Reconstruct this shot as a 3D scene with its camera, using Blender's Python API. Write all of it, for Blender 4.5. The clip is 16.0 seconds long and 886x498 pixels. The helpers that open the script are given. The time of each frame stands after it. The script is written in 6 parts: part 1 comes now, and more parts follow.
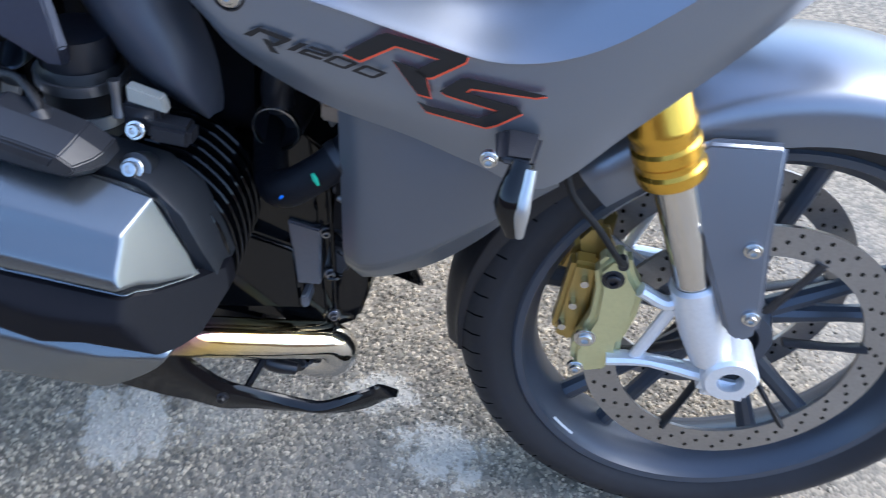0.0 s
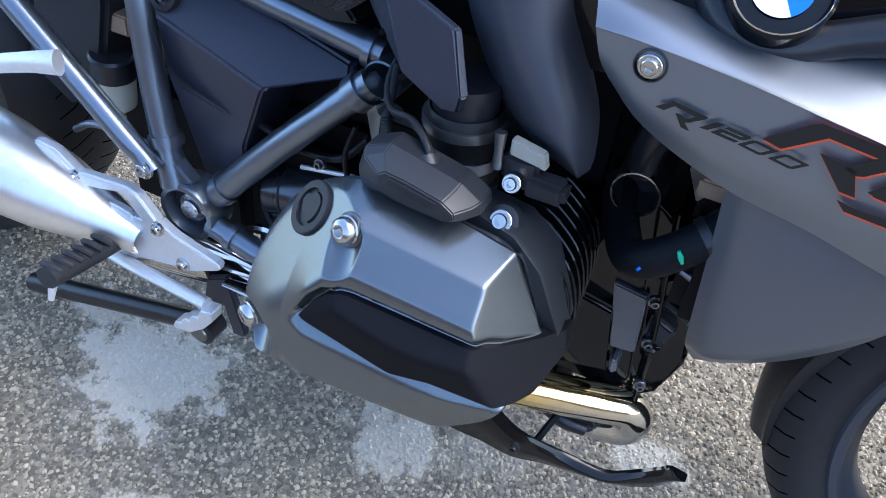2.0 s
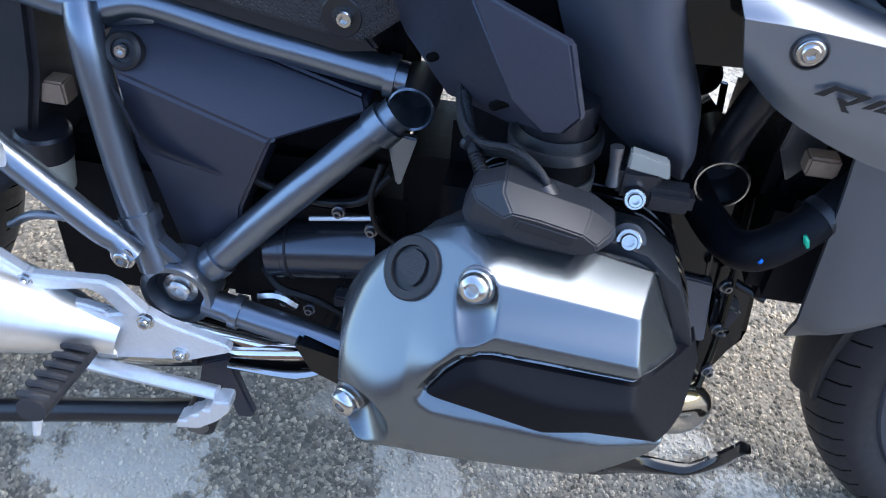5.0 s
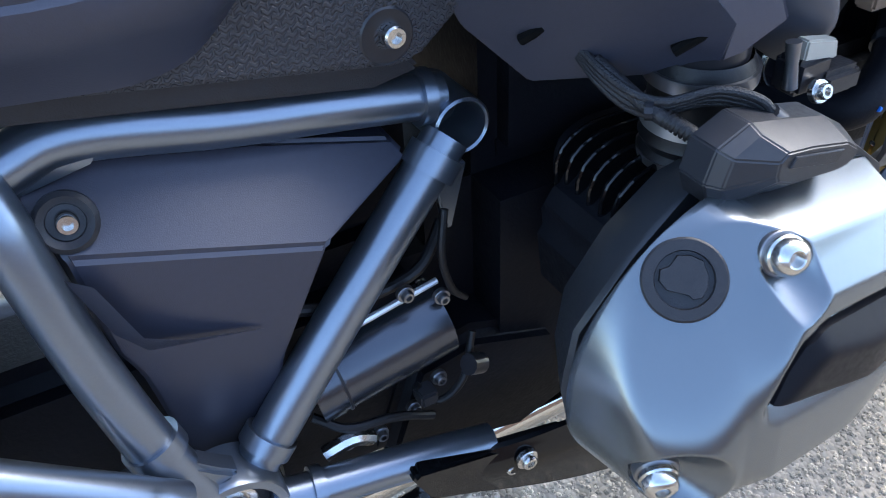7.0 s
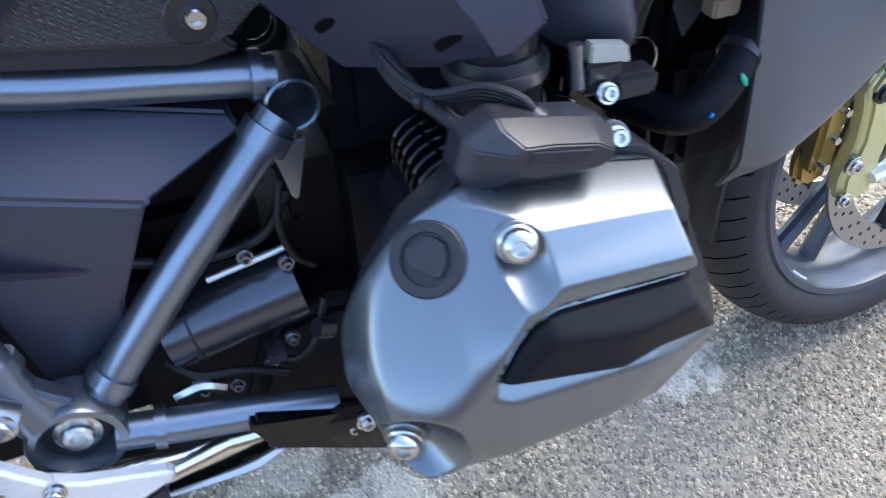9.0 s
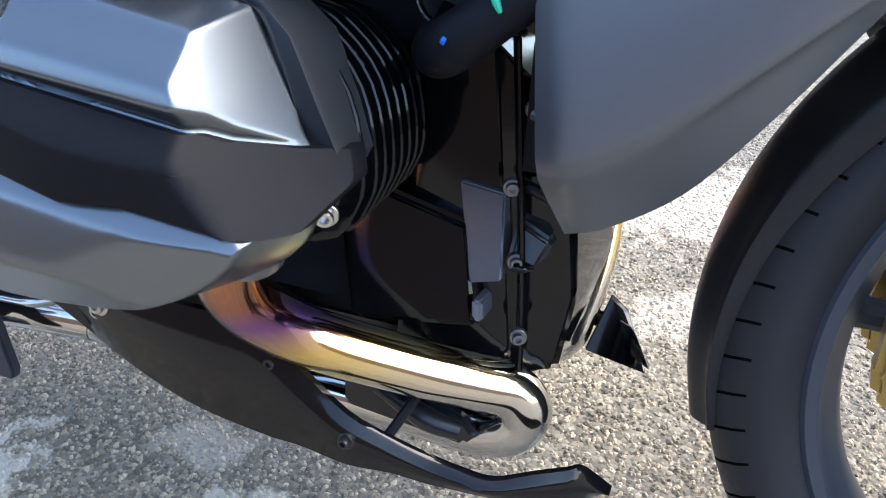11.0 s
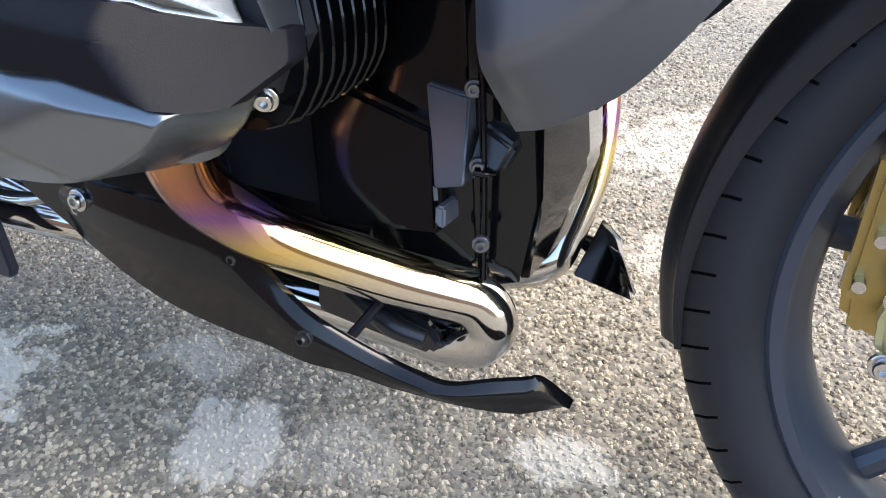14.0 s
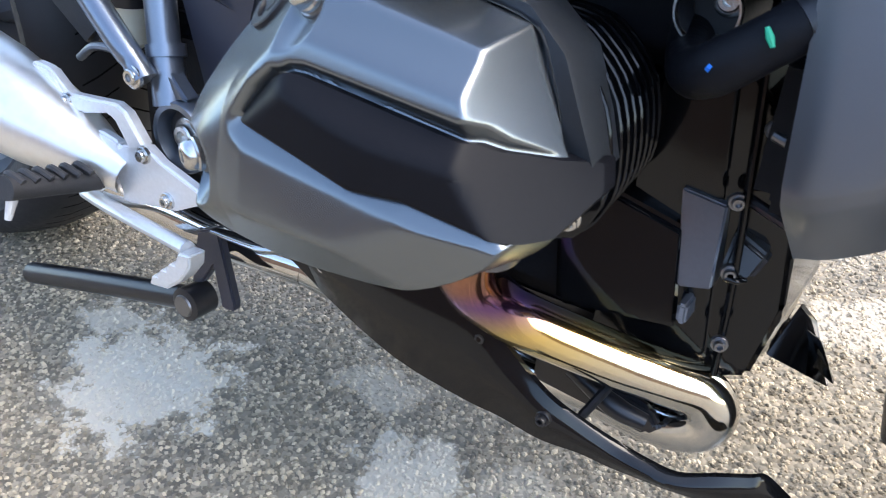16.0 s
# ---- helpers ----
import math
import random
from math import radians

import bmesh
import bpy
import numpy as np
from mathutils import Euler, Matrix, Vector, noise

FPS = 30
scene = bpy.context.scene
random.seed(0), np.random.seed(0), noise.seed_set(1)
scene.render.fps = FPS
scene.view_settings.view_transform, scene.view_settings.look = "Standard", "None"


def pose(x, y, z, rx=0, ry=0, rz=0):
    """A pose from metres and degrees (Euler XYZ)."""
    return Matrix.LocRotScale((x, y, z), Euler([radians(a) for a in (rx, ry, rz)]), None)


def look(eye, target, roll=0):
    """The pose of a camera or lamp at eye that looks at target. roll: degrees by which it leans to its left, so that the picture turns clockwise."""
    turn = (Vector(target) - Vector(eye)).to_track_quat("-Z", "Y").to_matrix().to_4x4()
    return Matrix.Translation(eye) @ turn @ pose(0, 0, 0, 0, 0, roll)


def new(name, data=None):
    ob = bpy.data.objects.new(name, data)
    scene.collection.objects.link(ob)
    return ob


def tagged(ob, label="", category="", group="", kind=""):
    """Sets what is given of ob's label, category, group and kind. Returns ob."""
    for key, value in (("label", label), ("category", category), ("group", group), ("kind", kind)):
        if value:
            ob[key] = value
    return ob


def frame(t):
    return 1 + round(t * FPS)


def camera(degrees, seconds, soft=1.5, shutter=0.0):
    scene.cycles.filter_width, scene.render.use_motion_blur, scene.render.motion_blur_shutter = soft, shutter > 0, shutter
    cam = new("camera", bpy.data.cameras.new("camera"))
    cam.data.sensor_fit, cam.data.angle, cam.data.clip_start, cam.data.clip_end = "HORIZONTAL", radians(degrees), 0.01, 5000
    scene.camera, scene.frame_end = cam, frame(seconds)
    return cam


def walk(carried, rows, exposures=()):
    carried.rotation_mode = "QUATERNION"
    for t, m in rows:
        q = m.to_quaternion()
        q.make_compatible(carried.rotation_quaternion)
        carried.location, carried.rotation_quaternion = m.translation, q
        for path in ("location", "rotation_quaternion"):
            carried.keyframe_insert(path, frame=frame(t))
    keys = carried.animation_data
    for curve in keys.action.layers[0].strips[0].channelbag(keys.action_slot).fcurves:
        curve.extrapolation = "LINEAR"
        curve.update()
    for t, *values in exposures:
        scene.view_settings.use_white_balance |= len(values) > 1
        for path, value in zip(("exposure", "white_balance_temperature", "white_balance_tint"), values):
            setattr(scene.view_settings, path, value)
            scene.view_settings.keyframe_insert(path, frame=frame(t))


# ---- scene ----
cam = camera(58.5, 16.0, soft=0.9, shutter=0.3)
PATH = [
    (0, (0.065, -0.451, 0.98), (0.011, 0.795, -0.584), 10.2),
    (0.3, (0.053, -0.435, 0.98), (-0.136, 0.744, -0.624), 8.6),
    (0.5, (0.032, -0.436, 0.976), (-0.185, 0.741, -0.627), 8.2),
    (0.7, (0.025, -0.435, 0.982), (-0.288, 0.696, -0.638), 6.5),
    (1, (-0.006, -0.437, 0.976), (-0.406, 0.705, -0.617), 3.9),
    (1.5, (-0.04, -0.44, 0.976), (-0.602, 0.669, -0.591), 0.5),
    (2, (-0.041, -0.442, 0.976), (-0.628, 0.667, -0.581), -0.3),
    (2.5, (-0.037, -0.442, 0.975), (-0.645, 0.671, -0.571), -1.5),
    (3, (-0.035, -0.437, 0.977), (-0.638, 0.692, -0.56), -1.5),
    (3.5, (-0.038, -0.435, 0.973), (-0.653, 0.691, -0.561), -1.9),
    (4, (-0.066, -0.438, 0.972), (-0.676, 0.698, -0.557), -2.1),
    (4.2, (-0.094, -0.442, 0.969), (-0.64, 0.725, -0.561), -0.8),
    (4.5, (-0.138, -0.445, 0.963), (-0.58, 0.752, -0.57), 0.8),
    (4.8, (-0.199, -0.445, 0.955), (-0.492, 0.769, -0.585), 2.4),
    (5.1, (-0.269, -0.441, 0.943), (-0.387, 0.779, -0.603), 3.9),
    (5.4, (-0.34, -0.433, 0.93), (-0.273, 0.784, -0.621), 5.3),
    (5.7, (-0.406, -0.421, 0.916), (-0.161, 0.786, -0.636), 6.4),
    (6, (-0.459, -0.404, 0.902), (-0.059, 0.789, -0.645), 7.3),
    (6.3, (-0.492, -0.383, 0.888), (0.023, 0.794, -0.645), 7.9),
    (6.5, (-0.509, -0.363, 0.877), (0.08, 0.8, -0.64), 8.2),
    (7, (-0.544, -0.301, 0.841), (0.137, 0.834, -0.659), 4.9),
    (7.5, (-0.547, -0.291, 0.835), (0.153, 0.832, -0.664), 6.1),
    (8, (-0.543, -0.296, 0.838), (0.167, 0.82, -0.662), 6.4),
    (8.5, (-0.515, -0.319, 0.852), (0.148, 0.82, -0.652), 6.2),
    (9, (-0.403, -0.393, 0.874), (0.085, 0.787, -0.665), 3.1),
    (9.2, (-0.336, -0.435, 0.878), (0.018, 0.815, -0.643), 0.0),
    (9.5, (-0.253, -0.471, 0.869), (-0.077, 0.855, -0.613), -2.8),
    (9.8, (-0.17, -0.481, 0.837), (-0.193, 0.905, -0.58), -4.1),
    (10.1, (-0.09, -0.475, 0.791), (-0.316, 0.958, -0.545), -4.3),
    (10.4, (-0.02, -0.457, 0.741), (-0.435, 1.009, -0.512), -3.7),
    (10.7, (0.037, -0.436, 0.694), (-0.535, 1.052, -0.485), -2.8),
    (11, (0.074, -0.418, 0.659), (-0.605, 1.083, -0.466), -2.0),
    (11.3, (0.088, -0.41, 0.646), (-0.631, 1.094, -0.459), -1.6),
    (11.5, (0.066, -0.424, 0.649), (-0.741, 1.112, -0.345), -3.4),
    (12, (0.062, -0.412, 0.699), (-0.799, 0.996, -0.431), -3.5),
    (12.5, (0.071, -0.379, 0.716), (-0.791, 0.965, -0.488), -3.0),
    (13, (0.083, -0.387, 0.706), (-0.772, 0.965, -0.495), -2.6),
    (13.5, (0.126, -0.406, 0.65), (-0.679, 0.989, -0.535), -2.6),
    (14, (0.134, -0.409, 0.628), (-0.638, 0.979, -0.587), -2.7),
    (14.5, (0.118, -0.418, 0.637), (-0.663, 0.943, -0.603), -2.7),
    (15, (0.073, -0.436, 0.669), (-0.805, 0.885, -0.55), -3.6),
    (15.5, (0.06, -0.441, 0.676), (-0.863, 0.845, -0.547), -2.8),
    (16, (0.029, -0.453, 0.702), (-0.909, 0.824, -0.52), -2.6),
]
walk(cam, [(t, look(eye, target, roll)) for t, eye, target, roll in PATH], exposures=((0, 1.95, 5900, 10), (4.2, 1.95, 5900, 10), (6.5, 2.5, 6300, 10), (9.2, 2.5, 6300, 10), (11.5, 2.3, 6500, 10), (16, 2.4, 6800, 10)))

# ---- world and light ----
world = bpy.data.worlds.new("sky")
scene.world = world
world.use_nodes = True
wn = world.node_tree.nodes
sky = wn.new("ShaderNodeTexSky")
sky.sky_type = "NISHITA"
sky.sun_disc = False
sky.dust_density = 1.2
sky.sun_elevation, sky.sun_rotation = radians(46), radians(64)
world.node_tree.links.new(sky.outputs["Color"], wn["Background"].inputs["Color"])
wn["Background"].inputs["Strength"].default_value = 0.15
sun = new("sun", bpy.data.lights.new("sun", "SUN"))
sun.data.energy, sun.data.angle, sun.data.color = 1.1, radians(45), (1.0, 0.95, 0.87)
sun.matrix_world = look((0.624, 0.304, 0.719), (0, 0, 0))

# ---- materials ----
MATS = {}


def mat(name, color, rough=0.5, metal=0.0, grain=0.15, scale=60.0, bump=0.0, bump_scale=400.0, coat=0.0, wear=0.12):
    """A surface with colour variation at two scales, uneven roughness and fine relief."""
    if name in MATS:
        return MATS[name]
    m = MATS[name] = bpy.data.materials.new(name)
    m.use_nodes = True
    n, l = m.node_tree.nodes, m.node_tree.links
    b = n["Principled BSDF"]
    tc = n.new("ShaderNodeTexCoord")
    big, fine = n.new("ShaderNodeTexNoise"), n.new("ShaderNodeTexNoise")
    big.inputs["Scale"].default_value, big.inputs["Detail"].default_value = 9.0, 5.0
    fine.inputs["Scale"].default_value, fine.inputs["Detail"].default_value = scale, 6.0
    for x in (big, fine):
        l.new(tc.outputs["Object"], x.inputs["Vector"])
    add = n.new("ShaderNodeMath")
    add.operation = "ADD"
    l.new(big.outputs["Fac"], add.inputs[0])
    l.new(fine.outputs["Fac"], add.inputs[1])
    ramp = n.new("ShaderNodeMapRange")
    ramp.inputs["From Min"].default_value, ramp.inputs["From Max"].default_value = 0.6, 1.4
    ramp.inputs["To Min"].default_value, ramp.inputs["To Max"].default_value = 1 - grain, 1 + grain
    l.new(add.outputs[0], ramp.inputs["Value"])
    mul = n.new("ShaderNodeVectorMath")
    mul.operation = "SCALE"
    mul.inputs[0].default_value = color
    l.new(ramp.outputs[0], mul.inputs["Scale"])
    l.new(mul.outputs[0], b.inputs["Base Color"])
    rr = n.new("ShaderNodeMapRange")
    rr.inputs["From Min"].default_value, rr.inputs["From Max"].default_value = 0.35, 0.7
    rr.inputs["To Min"].default_value, rr.inputs["To Max"].default_value = max(0.03, rough * (1 - wear)), rough * (1 + wear)
    l.new(fine.outputs["Fac"], rr.inputs["Value"])
    l.new(rr.outputs[0], b.inputs["Roughness"])
    b.inputs["Metallic"].default_value = metal
    b.inputs["Coat Weight"].default_value = coat
    b.inputs["Coat Roughness"].default_value = 0.08
    if bump:
        t = n.new("ShaderNodeTexNoise")
        t.inputs["Scale"].default_value, t.inputs["Detail"].default_value = bump_scale, 3.0
        l.new(tc.outputs["Object"], t.inputs["Vector"])
        k = n.new("ShaderNodeBump")
        k.inputs["Strength"].default_value, k.inputs["Distance"].default_value = bump, 0.001
        l.new(t.outputs["Fac"], k.inputs["Height"])
        l.new(k.outputs["Normal"], b.inputs["Normal"])
    return m


PAINT = mat("matt_grey_paint", (0.225, 0.242, 0.275), 0.33, 0.75, 0.03, 900, 0.04, 1500, wear=0.04)
COVER = mat("gunmetal_cover", (0.180, 0.198, 0.212), 0.26, 0.9, 0.03, 900, 0.0, 1200, wear=0.03)
# fairing paint again, darkened for the shade that lies on the lower cheeks
CHEEK = mat("shaded_grey_paint", (0.150, 0.160, 0.180), 0.40, 0.7, 0.03, 900, 0.04, 1500, wear=0.04)
HEADCAST = mat("dark_head_casting", (0.030, 0.033, 0.038), 0.38, 0.3, 0.08, 500, 0.08, 1200)
BLACK = mat("black_plastic", (0.018, 0.018, 0.021), 0.42, 0.0, 0.2, 200, 0.25, 900)
SATIN = mat("satin_black_metal", (0.014, 0.014, 0.017), 0.32, 0.0, 0.2, 150, 0.08, 500)
GLOSS = mat("gloss_black_paint", (0.004, 0.0042, 0.005), 0.10, 0.0, 0.2, 80, 0.0, 500, 0.15)
DARK = mat("dark_grey_plastic", (0.034, 0.036, 0.052), 0.34, 0.15, 0.1, 300, 0.12, 1400)
FRAME = mat("blue_grey_frame_paint", (0.21, 0.24, 0.285), 0.30, 0.9, 0.04, 500, 0.03, 900, wear=0.05)
ALU = mat("cast_aluminium", (0.80, 0.81, 0.83), 0.40, 0.6, 0.08, 250, 0.12, 900)
MUFF = mat("brushed_muffler_steel", (0.88, 0.87, 0.85), 0.36, 0.9, 0.06, 120)
STEEL = mat("bolt_steel", (0.58, 0.57, 0.55), 0.24, 1.0, 0.1, 500)
CHROME = mat("chrome", (0.62, 0.60, 0.57), 0.09, 1.0, 0.05, 100)
GOLD = mat("gold_anodised", (0.72, 0.42, 0.06), 0.24, 0.9, 0.0, 900, wear=0.0)
BRONZE = mat("dull_gold_anodised", (0.42, 0.31, 0.11), 0.32, 0.8, 0.06, 250)
CALIPER = mat("pale_gold_caliper", (0.62, 0.58, 0.30), 0.36, 0.55, 0.08, 250, 0.1, 800)
RUBBER = mat("tyre_rubber", (0.022, 0.022, 0.025), 0.62, 0.0, 0.25, 120, 0.3, 700)
CLAMP = mat("dull_clamp_steel", (0.46, 0.47, 0.48), 0.38, 0.9, 0.03, 300)
BRAID = mat("braided_sleeve", (0.010, 0.010, 0.012), 0.55, 0.0, 0.5, 900, 0.9, 700)
HOSE = mat("rubber_hose", (0.005, 0.005, 0.006), 0.50, 0.0, 0.25, 150, 0.2, 500)
RIM = mat("grey_rim_paint", (0.060, 0.070, 0.090), 0.34, 0.3, 0.0, 250, wear=0.0)
DISC = mat("ground_disc_steel", (0.34, 0.33, 0.32), 0.36, 0.9, 0.15, 300, 0.1, 1200)
WHITE = mat("white_plastic", (0.34, 0.32, 0.27), 0.45, 0.0, 0.06, 200)
CLEAR = mat("milky_plastic", (0.62, 0.60, 0.48), 0.35, 0.0, 0.08, 100)
KNEE = mat("blue_grey_satin_plastic", (0.050, 0.054, 0.070), 0.40, 0.1, 0.06, 400, 0.06, 1400)
DECAL = mat("black_decal", (0.008, 0.008, 0.009), 0.35, 0.0, 0.1, 300)
RED = mat("orange_red_decal", (0.72, 0.09, 0.035), 0.4, 0.0, 0.08, 300)
BLUE = mat("blue_enamel", (0.02, 0.16, 0.60), 0.40, 0.0, 0.06, 100)
GREEN = mat("green_paint_mark", (0.02, 0.45, 0.25), 0.5, 0.0, 0.1, 300)
ENAMEL = mat("white_enamel", (0.70, 0.72, 0.74), 0.40, 0.0, 0.05, 100)
TAG = mat("pale_sticker", (0.70, 0.69, 0.66), 0.5, 0.0, 0.06, 200)
BROWN = mat("brown_tag", (0.30, 0.20, 0.13), 0.6, 0.0, 0.2, 200)
SLOT_SHADE = mat("slot_shade_black", (0.002, 0.002, 0.002), 0.9, 0.0, 0.1, 100)
TITAN = mat("dull_steel", (0.22, 0.22, 0.23), 0.34, 0.9, 0.1, 250)


for m in (BLUE, ENAMEL, SLOT_SHADE):
    m.node_tree.nodes["Principled BSDF"].inputs["Specular IOR Level"].default_value = 0.12
GLOSS.node_tree.nodes["Principled BSDF"].inputs["Specular IOR Level"].default_value = 0.28
for m in (HOSE, BLACK):
    m.node_tree.nodes["Principled BSDF"].inputs["Specular IOR Level"].default_value = 0.35


def header_material():
    """Polished pipe with heat colours that fade from the port towards the front."""
    m = bpy.data.materials.new("heat_tinted_chrome")
    m.use_nodes = True
    n, l = m.node_tree.nodes, m.node_tree.links
    b = n["Principled BSDF"]
    tc, sep, ns = n.new("ShaderNodeTexCoord"), n.new("ShaderNodeSeparateXYZ"), n.new("ShaderNodeTexNoise")
    l.new(tc.outputs["Object"], sep.inputs[0])
    l.new(tc.outputs["Object"], ns.inputs["Vector"])
    ns.inputs["Scale"].default_value = 14
    mr = n.new("ShaderNodeMapRange")
    mr.inputs["From Min"].default_value, mr.inputs["From Max"].default_value = 0.41, 0.19
    l.new(sep.outputs["Z"], mr.inputs["Value"])
    ad = n.new("ShaderNodeMath")
    ad.operation = "MULTIPLY_ADD"
    l.new(ns.outputs["Fac"], ad.inputs[0])
    ad.inputs[1].default_value = 0.10
    l.new(mr.outputs[0], ad.inputs[2])
    cr = n.new("ShaderNodeValToRGB")
    stops = [(0.0, (0.34, 0.30, 0.24)), (0.22, (0.62, 0.30, 0.12)), (0.38, (0.60, 0.24, 0.16)), (0.46, (0.36, 0.16, 0.40)), (0.52, (0.62, 0.38, 0.30)), (0.58, (0.86, 0.62, 0.22)), (0.67, (0.84, 0.68, 0.36)), (0.76, (0.72, 0.66, 0.55)), (0.90, (0.60, 0.59, 0.57))]
    while len(cr.color_ramp.elements) < len(stops):
        cr.color_ramp.elements.new(0.5)
    for e, (p, c) in zip(cr.color_ramp.elements, stops):
        e.position, e.color = p, (*c, 1)
    l.new(ad.outputs[0], cr.inputs["Fac"])
    l.new(cr.outputs["Color"], b.inputs["Base Color"])
    b.inputs["Metallic"].default_value = 1.0
    b.inputs["Roughness"].default_value = 0.10
    return m


HEADER = header_material()


def woven_material():
    """Moulded side trim with rows of short raised waves."""
    m = mat("wave_textured_plastic", (0.032, 0.032, 0.037), 0.42, 0.0, 0.15, 200)
    n, l = m.node_tree.nodes, m.node_tree.links
    tc, mp, w = n.new("ShaderNodeTexCoord"), n.new("ShaderNodeMapping"), n.new("ShaderNodeTexBrick")
    mp.inputs["Rotation"].default_value = (radians(90), 0, 0)
    ns = n.new("ShaderNodeTexWave")
    ns.inputs["Scale"].default_value, ns.inputs["Distortion"].default_value = 60, 0
    ns.bands_direction = "X"
    sh = n.new("ShaderNodeVectorMath")
    sh.operation = "MULTIPLY_ADD"
    sh.inputs[1].default_value = (0, 0.0016, 0)
    l.new(tc.outputs["Object"], mp.inputs["Vector"])
    l.new(mp.outputs[0], ns.inputs["Vector"])
    l.new(ns.outputs["Color"], sh.inputs[0])
    l.new(mp.outputs[0], sh.inputs[2])
    l.new(sh.outputs[0], w.inputs["Vector"])
    w.inputs["Scale"].default_value = 1.0
    w.inputs["Brick Width"].default_value, w.inputs["Row Height"].default_value = 0.0085, 0.0034
    w.inputs["Mortar Size"].default_value, w.inputs["Mortar Smooth"].default_value = 0.0009, 0.6
    k = n.new("ShaderNodeBump")
    k.inputs["Strength"].default_value, k.inputs["Distance"].default_value = 1.0, 0.0026
    k.invert = True
    l.new(w.outputs["Fac"], k.inputs["Height"])
    l.new(k.outputs["Normal"], n["Principled BSDF"].inputs["Normal"])
    return m


WOVEN = woven_material()


def tread_material():
    """Rubber with short cross grooves towards the shoulders."""
    m = mat("treaded_rubber", (0.022, 0.022, 0.025), 0.58, 0.0, 0.25, 120)
    n, l = m.node_tree.nodes, m.node_tree.links
    b = n["Principled BSDF"]

    def op(kind, a, c=None):
        x = n.new("ShaderNodeMath")
        x.operation = kind
        for i, v in enumerate((a, c)):
            if v is None:
                continue
            if isinstance(v, (int, float)):
                x.inputs[i].default_value = v
            else:
                l.new(v, x.inputs[i])
        return x.outputs[0]

    tc, sep = n.new("ShaderNodeTexCoord"), n.new("ShaderNodeSeparateXYZ")
    l.new(tc.outputs["Object"], sep.inputs[0])
    x, y, z = (sep.outputs[i] for i in range(3))
    ang = op("ARCTAN2", z, x)
    ay = op("ABSOLUTE", y)
    slant = op("ADD", op("MULTIPLY", ang, 64 / (2 * math.pi)), op("MULTIPLY", ay, 16.0))
    line = op("LESS_THAN", op("FRACT", slant), 0.085)
    zone = op("MULTIPLY", op("GREATER_THAN", ay, 0.008), op("LESS_THAN", ay, 0.053))
    r = op("SQRT", op("ADD", op("MULTIPLY", x, x), op("MULTIPLY", z, z)))
    mask = op("MULTIPLY", op("MULTIPLY", line, zone), op("GREATER_THAN", r, 0.262))
    # shade in the grooves is painted: near-black colour, no sheen
    groove_shade = n.new("ShaderNodeMix")
    groove_shade.data_type = "RGBA"
    l.new(mask, groove_shade.inputs[0])
    l.new(b.inputs["Base Color"].links[0].from_socket, groove_shade.inputs[6])
    groove_shade.inputs[7].default_value = (0.004, 0.004, 0.004, 1)
    l.new(groove_shade.outputs[2], b.inputs["Base Color"])
    l.new(op("MULTIPLY", op("SUBTRACT", 1.0, mask), 0.32), b.inputs["Specular IOR Level"])
    k = n.new("ShaderNodeBump")
    k.invert = True
    k.inputs["Strength"].default_value, k.inputs["Distance"].default_value = 1.0, 0.004
    l.new(mask, k.inputs["Height"])
    l.new(k.outputs["Normal"], b.inputs["Normal"])
    return m


TREAD = tread_material()


